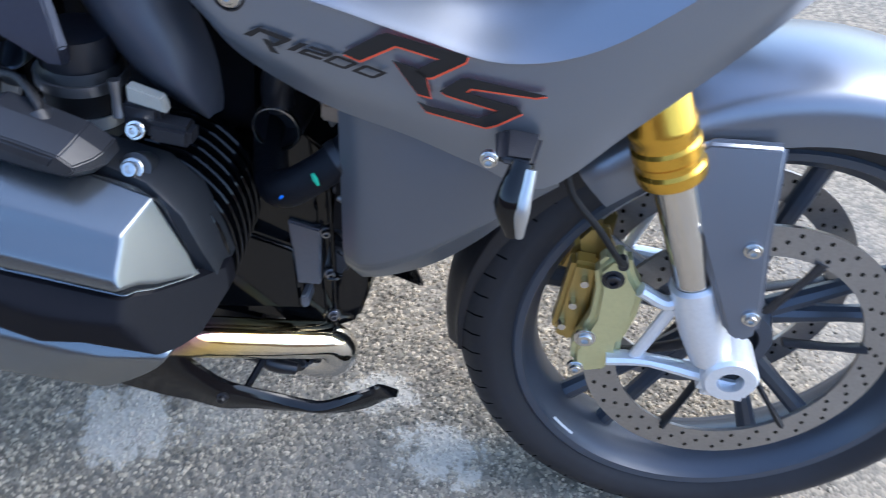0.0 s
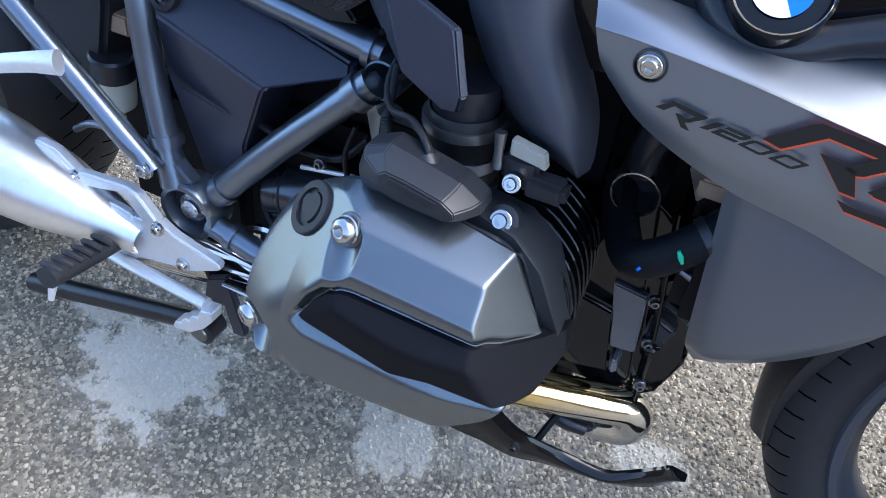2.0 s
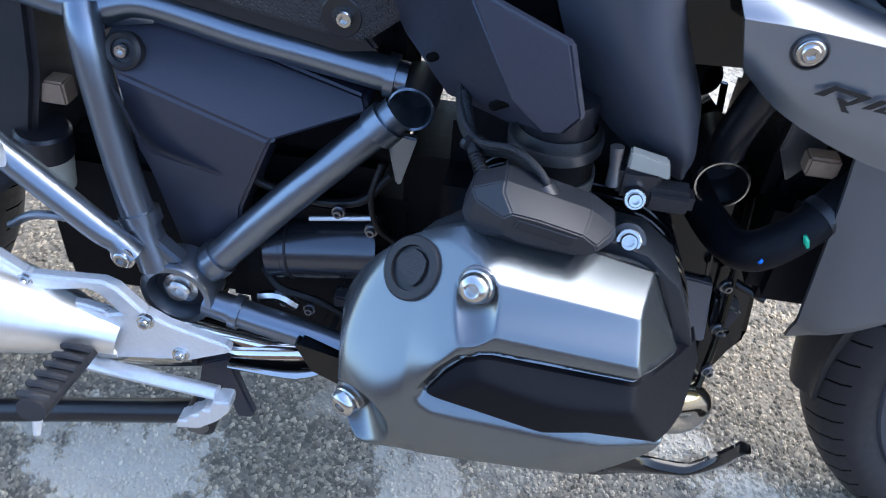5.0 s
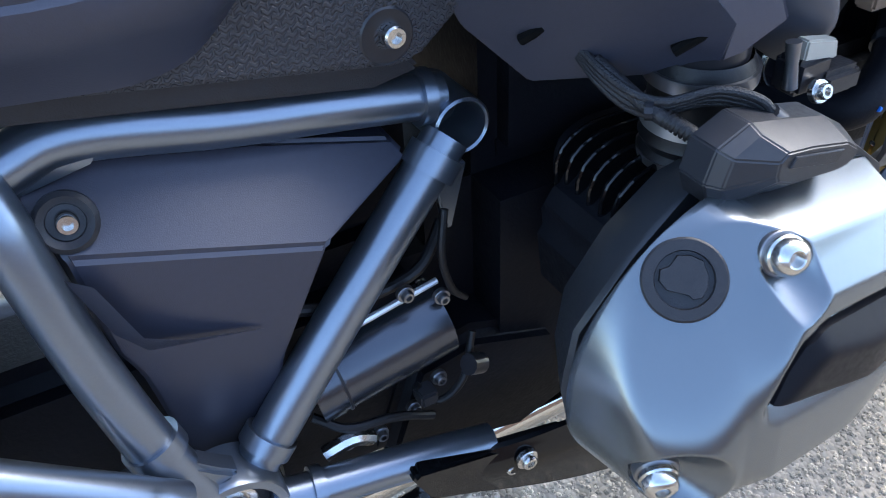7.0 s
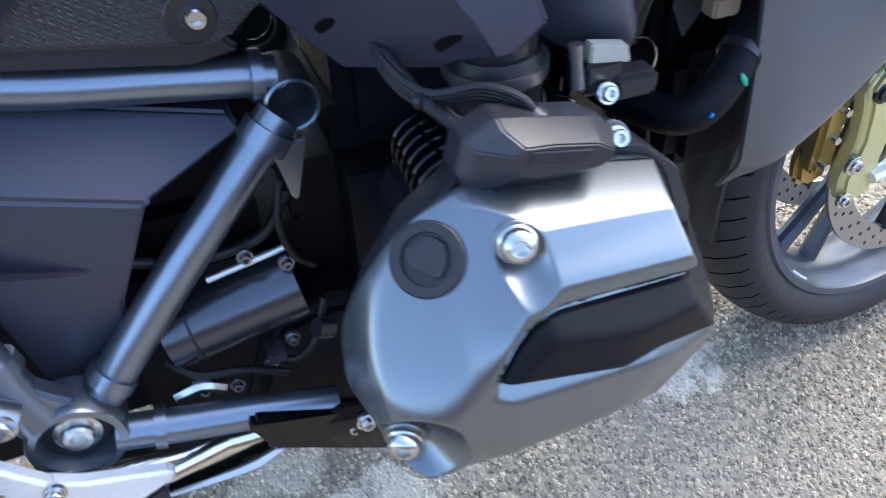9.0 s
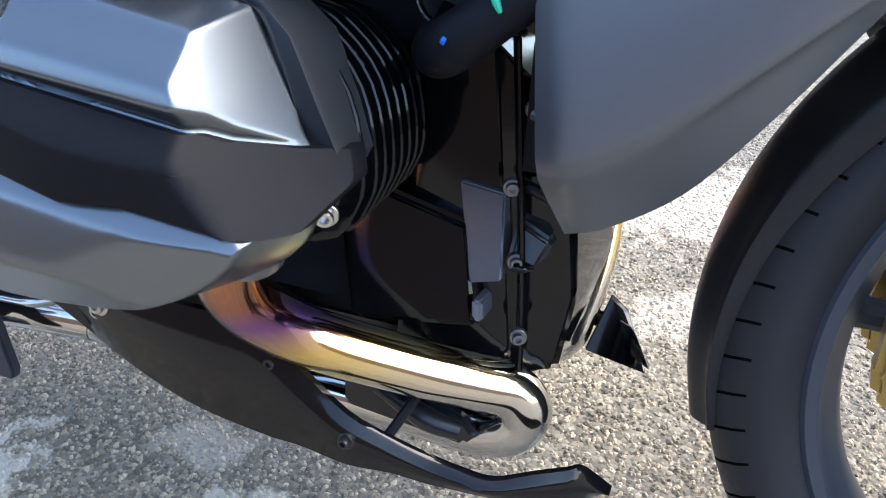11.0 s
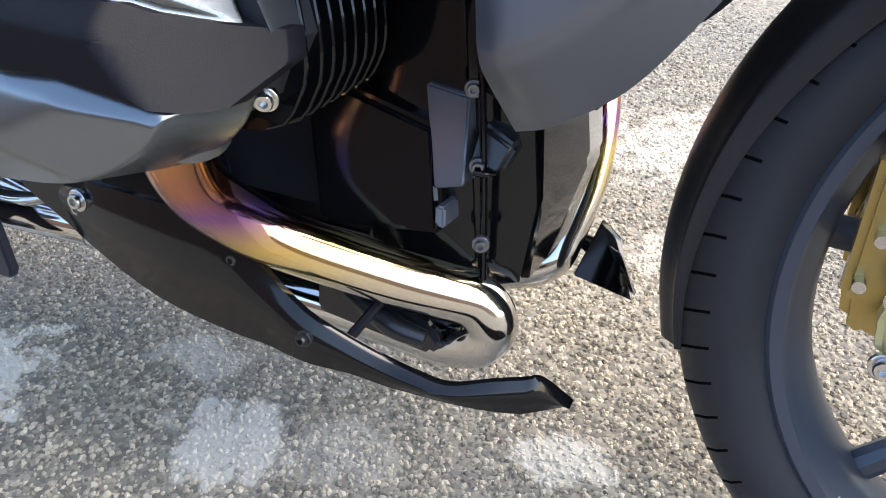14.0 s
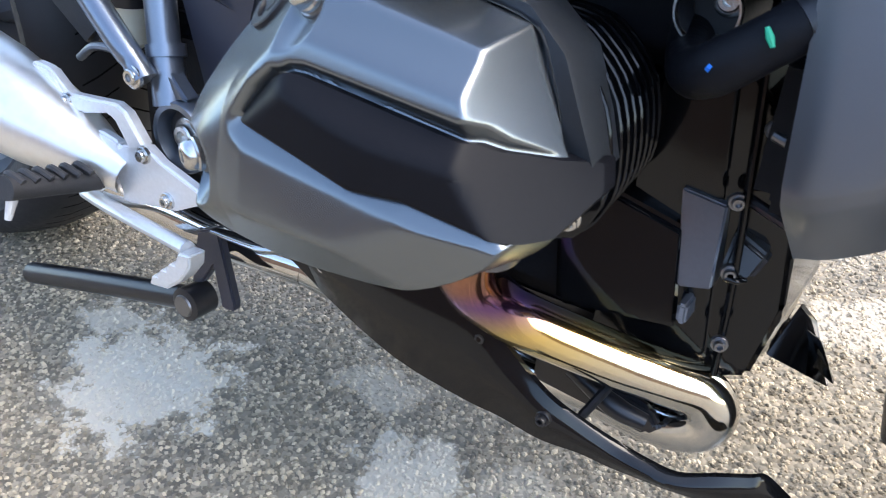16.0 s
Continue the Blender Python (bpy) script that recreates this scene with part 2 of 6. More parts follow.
def ground_material(name, stone):
    """Worn asphalt: grey-brown stones in dark binder, dusty pale patches with ragged edges."""
    m = bpy.data.materials.new(name)
    m.use_nodes = True
    n, l = m.node_tree.nodes, m.node_tree.links
    b = n["Principled BSDF"]
    geo = n.new("ShaderNodeNewGeometry")
    pos = geo.outputs["Position"]

    def op(kind, a, c=None, d=None):
        x = n.new("ShaderNodeMath")
        x.operation = kind
        for i, v in enumerate((a, c, d)):
            if v is None:
                continue
            if isinstance(v, (int, float)):
                x.inputs[i].default_value = v
            else:
                l.new(v, x.inputs[i])
        return x.outputs[0]

    def tex(kind, scale, detail=6.0):
        x = n.new(kind)
        l.new(pos, x.inputs["Vector"])
        x.inputs["Scale"].default_value = scale
        if kind == "ShaderNodeTexNoise":
            x.inputs["Detail"].default_value = detail
        return x

    def mix(f, a, c):
        x = n.new("ShaderNodeMix")
        x.data_type = "RGBA"
        l.new(f, x.inputs[0]) if not isinstance(f, float) else None
        for i, v in ((6, a), (7, c)):
            if isinstance(v, tuple):
                x.inputs[i].default_value = (*v, 1)
            else:
                l.new(v, x.inputs[i])
        return x.outputs[2]

    sep = n.new("ShaderNodeSeparateXYZ")
    l.new(pos, sep.inputs[0])
    x, y = sep.outputs[0], sep.outputs[1]
    ragged = op("MULTIPLY", op("SUBTRACT", tex("ShaderNodeTexNoise", 26, 12).outputs["Fac"], 0.5), 2.6)
    stones = tex("ShaderNodeTexVoronoi", 170)
    if stone:
        rnd = geo.outputs["Random Per Island"]
    else:
        sc = n.new("ShaderNodeSeparateColor")
        l.new(stones.outputs["Color"], sc.inputs[0])
        rnd = sc.outputs[0]
    ragged = op("ADD", ragged, op("MULTIPLY", op("SUBTRACT", rnd, 0.5), 0.42))
    patches = None
    # dusty cement stains: centre, half sizes, turn
    for cx, cy, rx, ry, turn, gain in ((-0.675, -0.13, 0.105, 0.085, 20, 1.0), (-0.80, -0.075, 0.045, 0.028, 10, 0.8), (-0.315, -0.065, 0.062, 0.052, 15, 0.8), (-0.008, 0.06, 0.045, 0.03, 20, 0.7),
                                       (0.09, -0.008, 0.062, 0.04, 10, 0.8), (-0.55, -0.29, 0.05, 0.02, 20, 0.8), (-0.42, 0.02, 0.05, 0.03, 0, 0.45), (0.10, 0.75, 0.30, 0.12, 20, 0.7), (-0.2, -0.02, 0.05, 0.04, 0, 0.3), (0.05, 0.45, 0.12, 0.05, 40, 0.5)):
        c, s = math.cos(radians(turn)), math.sin(radians(turn))
        dx, dy = op("SUBTRACT", x, cx), op("SUBTRACT", y, cy)
        u = op("MULTIPLY", op("ADD", op("MULTIPLY", dx, c), op("MULTIPLY", dy, s)), 1 / rx)
        v = op("MULTIPLY", op("SUBTRACT", op("MULTIPLY", dy, c), op("MULTIPLY", dx, s)), 1 / ry)
        d = op("SQRT", op("ADD", op("MULTIPLY", u, u), op("MULTIPLY", v, v)))
        f = n.new("ShaderNodeMapRange")
        f.inputs["From Min"].default_value, f.inputs["From Max"].default_value = 1.06, 0.86
        f.inputs["To Max"].default_value = gain
        l.new(op("ADD", d, ragged), f.inputs["Value"])
        patches = f.outputs[0] if patches is None else op("MAXIMUM", patches, f.outputs[0])
    tone = n.new("ShaderNodeValToRGB")
    tone.color_ramp.elements[0].color, tone.color_ramp.elements[1].color = (0.056, 0.045, 0.031, 1), (0.76, 0.62, 0.43, 1)
    if not stone:
        tone.color_ramp.elements[0].color, tone.color_ramp.elements[1].color = (0.050, 0.042, 0.031, 1), (0.35, 0.29, 0.205, 1)
    tone.color_ramp.elements[0].position = 0.18
    l.new(rnd, tone.inputs["Fac"])
    big = tex("ShaderNodeTexNoise", 5, 6).outputs["Fac"]
    base = mix(op("MULTIPLY", big, 0.55), tone.outputs["Color"], (0.34, 0.28, 0.19))
    # uneven tone of old asphalt
    wide = n.new("ShaderNodeMapRange")
    wide.inputs["From Min"].default_value, wide.inputs["From Max"].default_value = 0.35, 0.65
    l.new(tex("ShaderNodeTexNoise", 1.6, 4).outputs["Fac"], wide.inputs["Value"])
    base = mix(op("MULTIPLY", wide.outputs[0], 0.5), base, (0.20, 0.19, 0.175))
    base = mix(op("MULTIPLY", patches, 0.85), base, (0.64, 0.575, 0.47))
    l.new(base, b.inputs["Base Color"])
    b.inputs["Roughness"].default_value = 0.85
    k = n.new("ShaderNodeBump")
    k.inputs["Strength"].default_value, k.inputs["Distance"].default_value = 0.8, 0.002
    l.new(tex("ShaderNodeTexNoise", 700, 3).outputs["Fac"] if stone else op("SUBTRACT", 1.0, stones.outputs["Distance"]), k.inputs["Height"])
    l.new(k.outputs["Normal"], b.inputs["Normal"])
    return m


# ---- mesh helpers ----
def V(p):
    return Vector(p)


def finish(bm, angle=35):
    bmesh.ops.recalc_face_normals(bm, faces=bm.faces)
    for f in bm.faces:
        f.smooth = True
    for e in bm.edges:
        e.smooth = len(e.link_faces) == 2 and e.calc_face_angle(0) < radians(angle)


SPACE = {}


def part(name, bm, material, parent, label="", sub=0, at=None, angle=35):
    """One mesh object under a thing or a part; at: its own place within the bike."""
    finish(bm, angle)
    me = bpy.data.meshes.new(name)
    if at is not None:
        bm.transform(at.inverted())
    bm.to_mesh(me)
    bm.free()
    me.materials.append(material)
    ob = new(name, me)
    ob.parent = parent
    # meshes are built in the bike's own axes
    SPACE[ob.name] = at if at is not None else Matrix()
    ob.matrix_basis = SPACE.get(parent.name, Matrix()).inverted() @ SPACE[ob.name]
    if label:
        ob["label"] = label
    if sub:
        mod = ob.modifiers.new("round", "SUBSURF")
        mod.levels = mod.render_levels = sub
    return ob


def join(*bms):
    out = bmesh.new()
    for b in bms:
        me = bpy.data.meshes.new("tmp")
        b.to_mesh(me)
        b.free()
        out.from_mesh(me)
        bpy.data.meshes.remove(me)
    return out


def smooth_line(pts, n=6, closed=False):
    """A Catmull-Rom line through the points, n steps each."""
    p = [V(q) for q in pts]
    out = []
    m = len(p)
    for i in range(m if closed else m - 1):
        if closed:
            a, b, c, d = p[i - 1], p[i], p[(i + 1) % m], p[(i + 2) % m]
        else:
            b, c = p[i], p[i + 1]
            a = p[i - 1] if i else b * 2 - c
            d = p[i + 2] if i + 2 < m else c * 2 - b
        for k in range(n):
            t = k / n
            out.append(0.5 * (2 * b + (c - a) * t + (2 * a - 5 * b + 4 * c - d) * t * t + (3 * b - a - 3 * c + d) * t**3))
    if not closed:
        out.append(p[-1])
    return out


def tube(pts, r, seg=16, n=6, caps=True, flat=1.0):
    """A round bar or pipe along a smooth line; r may be a list along it."""
    line = smooth_line(pts, n) if n > 1 else [V(p) for p in pts]
    bm = bmesh.new()
    rings = []
    side = None
    for i, p in enumerate(line):
        d = (line[min(i + 1, len(line) - 1)] - line[max(i - 1, 0)]).normalized()
        if side is None:
            side = d.cross(V((0.13, 0.21, 1))).normalized()
        side = (side - d * side.dot(d)).normalized()
        up = d.cross(side)
        f = i / (len(line) - 1) * (len(r) - 1) if isinstance(r, (list, tuple)) else 0
        rad = r if not isinstance(r, (list, tuple)) else r[int(f)] + (r[min(int(f) + 1, len(r) - 1)] - r[int(f)]) * (f - int(f))
        rings.append([bm.verts.new(p + (side * math.cos(a) + up * math.sin(a) * flat) * rad) for a in (2 * math.pi * k / seg for k in range(seg))])
    for a, b in zip(rings, rings[1:]):
        for k in range(seg):
            bm.faces.new((a[k], a[(k + 1) % seg], b[(k + 1) % seg], b[k]))
    if caps:
        bm.faces.new(rings[0])
        bm.faces.new(rings[-1])
    return bm


def spin(profile, centre=(0, 0, 0), axis=(0, 1, 0), seg=32, closed=False):
    """A turned body: profile of (distance along the axis, radius)."""
    ax = V(axis).normalized()
    s = ax.cross(V((0.2, 0.1, 1))).normalized()
    u = ax.cross(s)
    bm = bmesh.new()
    rings = []
    for h, r in profile:
        if r <= 1e-6:
            rings.append([bm.verts.new(V(centre) + ax * h)])
        else:
            rings.append([bm.verts.new(V(centre) + ax * h + (s * math.cos(a) + u * math.sin(a)) * r) for a in (2 * math.pi * k / seg for k in range(seg))])
    pairs = list(zip(rings, rings[1:])) + ([(rings[-1], rings[0])] if closed else [])
    for a, b in pairs:
        for k in range(seg):
            q = [a[k % len(a)], a[(k + 1) % len(a)], b[(k + 1) % len(b)], b[k % len(b)]]
            q = list(dict.fromkeys(q))
            if len(q) > 2:
                bm.faces.new(q)
    return bm


def plate(outline, y0, y1, bevel=0.002, seg=2, tilt=None):
    """A plate cut to an outline of (x, z), from y0 to y1, with rounded edges; tilt moves y with x and z."""
    bm = bmesh.new()
    f = (lambda x, z: 0.0) if tilt is None else tilt
    a = [bm.verts.new((x, y0 + f(x, z), z)) for x, z in outline]
    b = [bm.verts.new((x, y1 + f(x, z), z)) for x, z in outline]
    bm.faces.new(a)
    bm.faces.new(b)
    m = len(a)
    for k in range(m):
        bm.faces.new((a[k], a[(k + 1) % m], b[(k + 1) % m], b[k]))
    if bevel:
        bmesh.ops.recalc_face_normals(bm, faces=bm.faces)
        es = [e for e in bm.edges if e.calc_face_angle(0) > radians(30)]
        bmesh.ops.bevel(bm, geom=es, offset=bevel, segments=seg, affect="EDGES", clamp_overlap=True)
    return bm


def box(lo, hi, bevel=0.003, seg=2):
    x0, y0, z0 = lo
    x1, y1, z1 = hi
    return plate([(x0, z0), (x1, z0), (x1, z1), (x0, z1)], y0, y1, bevel, seg)


def solid(points, faces, bevel=0.002, seg=2):
    bm = bmesh.new()
    v = [bm.verts.new(p) for p in points]
    for f in faces:
        bm.faces.new([v[i] for i in f])
    bmesh.ops.recalc_face_normals(bm, faces=bm.faces)
    if bevel:
        es = [e for e in bm.edges if len(e.link_faces) == 2 and e.calc_face_angle(0) > radians(12)]
        bmesh.ops.bevel(bm, geom=es, offset=bevel, segments=seg, affect="EDGES", clamp_overlap=True)
    return bm


def sheet(rows, thick=0.003, n=5, m=5, inward=(0, 1, 0)):
    """A curved panel through rows of points, smooth both ways, with a thickness."""
    lines = [smooth_line(r, n) for r in rows]
    cols = [smooth_line([l[i] for l in lines], m) for i in range(len(lines[0]))]
    bm = bmesh.new()
    g = [[bm.verts.new(p) for p in c] for c in cols]
    off = V(inward).normalized() * thick
    h = [[bm.verts.new(p + off) for p in c] for c in cols]
    A, B = len(g), len(g[0])
    for i in range(A - 1):
        for j in range(B - 1):
            bm.faces.new((g[i][j], g[i + 1][j], g[i + 1][j + 1], g[i][j + 1]))
            bm.faces.new((h[i][j], h[i][j + 1], h[i + 1][j + 1], h[i + 1][j]))
    for i in range(A - 1):
        for j in (0, B - 1):
            bm.faces.new((g[i][j], g[i + 1][j], h[i + 1][j], h[i][j]))
    for j in range(B - 1):
        for i in (0, A - 1):
            bm.faces.new((g[i][j], g[i][j + 1], h[i][j + 1], h[i][j]))
    return bm


def plane3(x, z, a, b, c):
    """Height y over (x, z) of the plane through three points."""
    m = np.array([[p[0], p[2], 1.0] for p in (a, b, c)])
    k = np.linalg.solve(m, np.array([p[1] for p in (a, b, c)]))
    return k[0] * x + k[1] * z + k[2]


def soft_min(heights, r):
    """The lowest of several heights, rounded where two of them meet."""
    h = np.stack(heights)
    low = h.min(0)
    return low - r * np.log(np.exp(-(h - low) / r).sum(0))


def outline_depth(x, z, outline):
    """Distance inside an outline (negative outside)."""
    p = np.array(outline)
    best = np.full(x.shape, 9.0)
    inside = np.zeros(x.shape, bool)
    for (ax, az), (bx, bz) in zip(p, np.roll(p, -1, 0)):
        t = np.clip(((x - ax) * (bx - ax) + (z - az) * (bz - az)) / ((bx - ax) ** 2 + (bz - az) ** 2), 0, 1)
        best = np.minimum(best, np.hypot(x - ax - t * (bx - ax), z - az - t * (bz - az)))
        inside ^= ((az > z) != (bz > z)) & (x < (bx - ax) * (z - az) / (bz - az + 1e-12) + ax)
    return np.where(inside, best, -best)


def dome(outline, centre, height, s, back, around, steps):
    """A body over an outline of (x, z) whose outer face stands at height(x, z); its back is flat at y=back or follows the face."""
    p = np.array(outline)
    q = np.roll(p, -1, 0)
    seg = np.hypot(*(q - p).T)
    at = np.concatenate([[0], np.cumsum(seg)])
    u = np.linspace(0, at[-1], around, endpoint=False)
    k = np.searchsorted(at, u, "right") - 1
    rim = p[k] + (q - p)[k] * ((u - at[k]) / seg[k])[:, None]
    f = np.concatenate([[0.0], 1 - (1 - np.linspace(0, 1, steps)[1:]) ** 1.4])
    grid = np.array(centre) + (rim - np.array(centre))[None] * f[1:, None, None]
    y = height(grid[..., 0], grid[..., 1])
    cy = float(height(np.array([centre[0]]), np.array([centre[1]]))[0])
    bm = bmesh.new()
    mid = bm.verts.new((centre[0], s * cy, centre[1]))
    rings = [[bm.verts.new((a[0], s * float(b), a[1])) for a, b in zip(ga, gy)] for ga, gy in zip(grid, y)]
    rings.append([bm.verts.new((a[0], s * (float(b) - 0.014 if back is None else back), a[1])) for a, b in zip(grid[-1], y[-1])])
    n = around
    for i in range(n):
        bm.faces.new((mid, rings[0][i], rings[0][(i + 1) % n]))
    for a, b in zip(rings, rings[1:]):
        for i in range(n):
            bm.faces.new((a[i], a[(i + 1) % n], b[(i + 1) % n], b[i]))
    return bm


def bolt(name, at, out, r, parent, material=None, washer=True, depth=0.006):
    """A socket-head screw with a washer and a recessed socket."""
    prof = []
    if washer:
        prof += [(-0.002, r * 1.45), (0.0015, r * 1.45), (0.002, r * 1.35), (0.002, r)]
    else:
        prof += [(-0.002, r)]
    prof += [(depth * 0.8, r), (depth, r * 0.86), (depth, r * 0.52), (depth * 0.45, r * 0.48), (depth * 0.45, 0)]
    return part(name, spin(prof, at, out, 20), material or STEEL, parent)


# ---- ground ----
def build_ground():
    bm = bmesh.new()
    bmesh.ops.create_grid(bm, x_segments=60, y_segments=60, size=1.0)
    for v in bm.verts:
        d = v.co.length
        v.co *= 3.0 * max(1.0, d) if d < 0.99 else 1200 / max(abs(v.co.x), abs(v.co.y))
    for v in bm.verts:
        v.co.z = -0.0015
    me = bpy.data.meshes.new("ground")
    bm.to_mesh(me)
    bm.free()
    me.materials.append(ground_material("worn_asphalt", False))
    tagged(new("ground", me), "worn grey-brown asphalt with dusty pale stains", "ground", kind="structure")
    # loose-topped aggregate that stands proud of the binder
    rng = np.random.default_rng(4)
    octa = np.array([(1, 0, 0), (0, 1, 0), (-1, 0, 0), (0, -1, 0), (0, 0, 0.75), (0.5, 0.5, 0.45), (-0.5, 0.45, 0.5), (-0.5, -0.5, 0.4), (0.45, -0.5, 0.5)])
    tri = [(0, 1, 5), (1, 2, 6), (2, 3, 7), (3, 0, 8), (5, 4, 8), (5, 1, 6), (5, 6, 4), (6, 2, 7), (6, 7, 4), (7, 3, 8), (7, 8, 4), (8, 0, 5)]
    count = 165000
    u = rng.random(count)
    px, py = rng.uniform(-1.3, 0.7, count), -0.70 + 2.1 * u**1.15
    # the loose grain thins out towards the edge of the trodden strip
    edge = np.hypot((px + 0.3) / 0.98, (py - 0.35) / 1.05)
    keep = rng.random(count) < np.clip((1.0 - edge) / 0.22, 0, 1)
    px, py = px[keep], py[keep]
    count = len(px)
    size = 0.0016 + 0.0026 * rng.random(count) ** 1.5
    ang = rng.uniform(0, 2 * np.pi, count)
    ca, sa = np.cos(ang)[:, None], np.sin(ang)[:, None]
    sx, sy = (size * rng.uniform(0.75, 1.35, count))[:, None], (size * rng.uniform(0.7, 1.1, count))[:, None]
    lx, ly = octa[None, :, 0] * sx * rng.uniform(0.8, 1.2, (count, 9)), octa[None, :, 1] * sy * rng.uniform(0.8, 1.2, (count, 9))
    vx, vy = px[:, None] + lx * ca - ly * sa, py[:, None] + lx * sa + ly * ca
    vz = octa[None, :, 2] * size[:, None] * rng.uniform(0.6, 1.35, (count, 1)) * rng.uniform(0.8, 1.2, (count, 9)) - 0.0016
    verts = np.stack([vx, vy, vz], -1).reshape(-1, 3)
    faces = (np.array(tri)[None] + 9 * np.arange(count)[:, None, None]).reshape(-1, 3)
    g = bpy.data.meshes.new("gravel")
    g.from_pydata(verts.tolist(), [], faces.tolist())
    g.materials.append(ground_material("asphalt_stones", True))
    tagged(new("gravel", g), "small grey and beige stones of the asphalt surface", "gravel", kind="stuff")


build_ground()


def build_wall():
    """A plain brown rendered wall, unseen behind the camera, added to darken and tint reflections."""
    bm = box((-14, -4.6, 0), (14, -4.3, 1.7), 0.02)
    me = bpy.data.meshes.new("reflection_wall")
    finish(bm)
    bm.to_mesh(me)
    bm.free()
    me.materials.append(mat("brown_render", (0.095, 0.058, 0.042), 0.85, 0.0, 0.3, 30, 0.5, 60))
    tagged(new("reflection_wall", me), "plain brown rendered wall added out of view for reflections", "wall", kind="structure")


build_wall()

# ---- motorcycle ----
bike = tagged(new("motorcycle"), "matt grey sports tourer with gold fork leaning on its side stand", "motorcycle")
bike.matrix_world = pose(0, 0.0126, 0, 0, 0, 1.1) @ pose(0, 0, 0, -12.0, 0, 0)


AXLE = V((0.361, 0.014, 0.2955))
STEER = Matrix.Rotation(radians(6.0), 4, V((-0.465, 0, 0.885)))


def build_front_wheel():
    c = AXLE
    w = Matrix.Translation(c) @ STEER

    def local(bm):
        bm.transform(w)
        return bm

    prof = [(-0.040, 0.223), (-0.043, 0.230), (-0.051, 0.241), (-0.0565, 0.254), (-0.0565, 0.263), (-0.048, 0.278), (-0.030, 0.2890), (-0.012, 0.2935), (0, 0.2945)]
    prof = prof + [(-h, r) for h, r in prof[-2::-1]] + [(0.036, 0.224), (-0.036, 0.224)]
    wheel = part("front_wheel", local(spin([(-0.045, 0.236), (-0.049, 0.232), (-0.048, 0.224), (-0.040, 0.220), (-0.031, 0.211), (-0.012, 0.205), (0.012, 0.205), (0.031, 0.211), (0.040, 0.220), (0.048, 0.224), (0.049, 0.232), (0.045, 0.236), (0.036, 0.222), (-0.036, 0.222)], seg=96, closed=True)), RIM, bike, "grey painted cast rim", at=w)
    part("tyre", local(spin(prof, seg=128, closed=True)), TREAD, wheel, "black sport tyre with cross grooves", at=w)
    hub = spin([(-0.045, 0.026), (-0.045, 0.040), (-0.02, 0.046), (0.02, 0.046), (0.045, 0.040), (0.045, 0.026)], seg=32, closed=True)
    part("hub", local(hub), RIM, wheel)
    for k in range(10):
        a = 2 * math.pi * (k // 2) / 5 + (0.17 if k % 2 else -0.17) + 0.35
        b = 2 * math.pi * (k // 2) / 5 + (0.06 if k % 2 else -0.06) + 0.35
        p0, p1 = V((math.cos(b) * 0.04, 0, math.sin(b) * 0.04)), V((math.cos(a) * 0.21, 0, math.sin(a) * 0.21))
        part("spoke", local(tube([p0, p0.lerp(p1, 0.5), p1], [0.013, 0.010, 0.012], 10, 4, flat=1.0)), RIM, wheel)
    for s in (-1, 1):
        y = s * 0.056
        ring = spin([(y - 0.0022, 0.126), (y - 0.0022, 0.160), (y + 0.0022, 0.160), (y + 0.0022, 0.126)], seg=96, closed=True)
        disc = part("brake_disc", local(ring), DISC, wheel, "drilled steel brake disc")
        # drilled holes are black studs, their inner shade given as colour
        holes = bmesh.new()
        for k in range(60):
            for j, r in enumerate((0.134, 0.143, 0.152)):
                a = 2 * math.pi * (k + j * 0.33) / 60
                m = Matrix.Translation((math.cos(a) * r, y, math.sin(a) * r)) @ pose(0, 0, 0, 90, 0, 0)
                if (k + j) % 2 == 0:
                    bmesh.ops.create_cone(holes, cap_ends=True, segments=8, radius1=0.0026, radius2=0.0026, depth=0.0050, matrix=m)
        part("dark_hole_studs", local(holes), GLOSS, disc)
        for k in range(6):
            a = 2 * math.pi * k / 6 + 0.2
            arm = tube([(math.cos(a) * 0.05, y * 0.8, math.sin(a) * 0.05), (math.cos(a) * 0.10, y * 0.95, math.sin(a) * 0.10), (math.cos(a) * 0.130, y, math.sin(a) * 0.130)], [0.010, 0.008, 0.012], 8, 3, flat=0.35)
            part("disc_carrier_arm", local(arm), BLACK, disc)
    a0 = radians(224)
    st = [(-0.0405, 0.2185), (-0.0435, 0.2245)]
    tag = bmesh.new()
    g = []
    for k in range(7):
        a = a0 + k * 0.028
        g.append([tag.verts.new((math.cos(a) * r, y - 0.0006, math.sin(a) * r)) for y, r in st])
    for p, q in zip(g, g[1:]):
        tag.faces.new((p[0], p[1], q[1], q[0]))
    part("balance_weight", local(tag), TAG, wheel, "pale adhesive balance weight on the rim")


build_front_wheel()


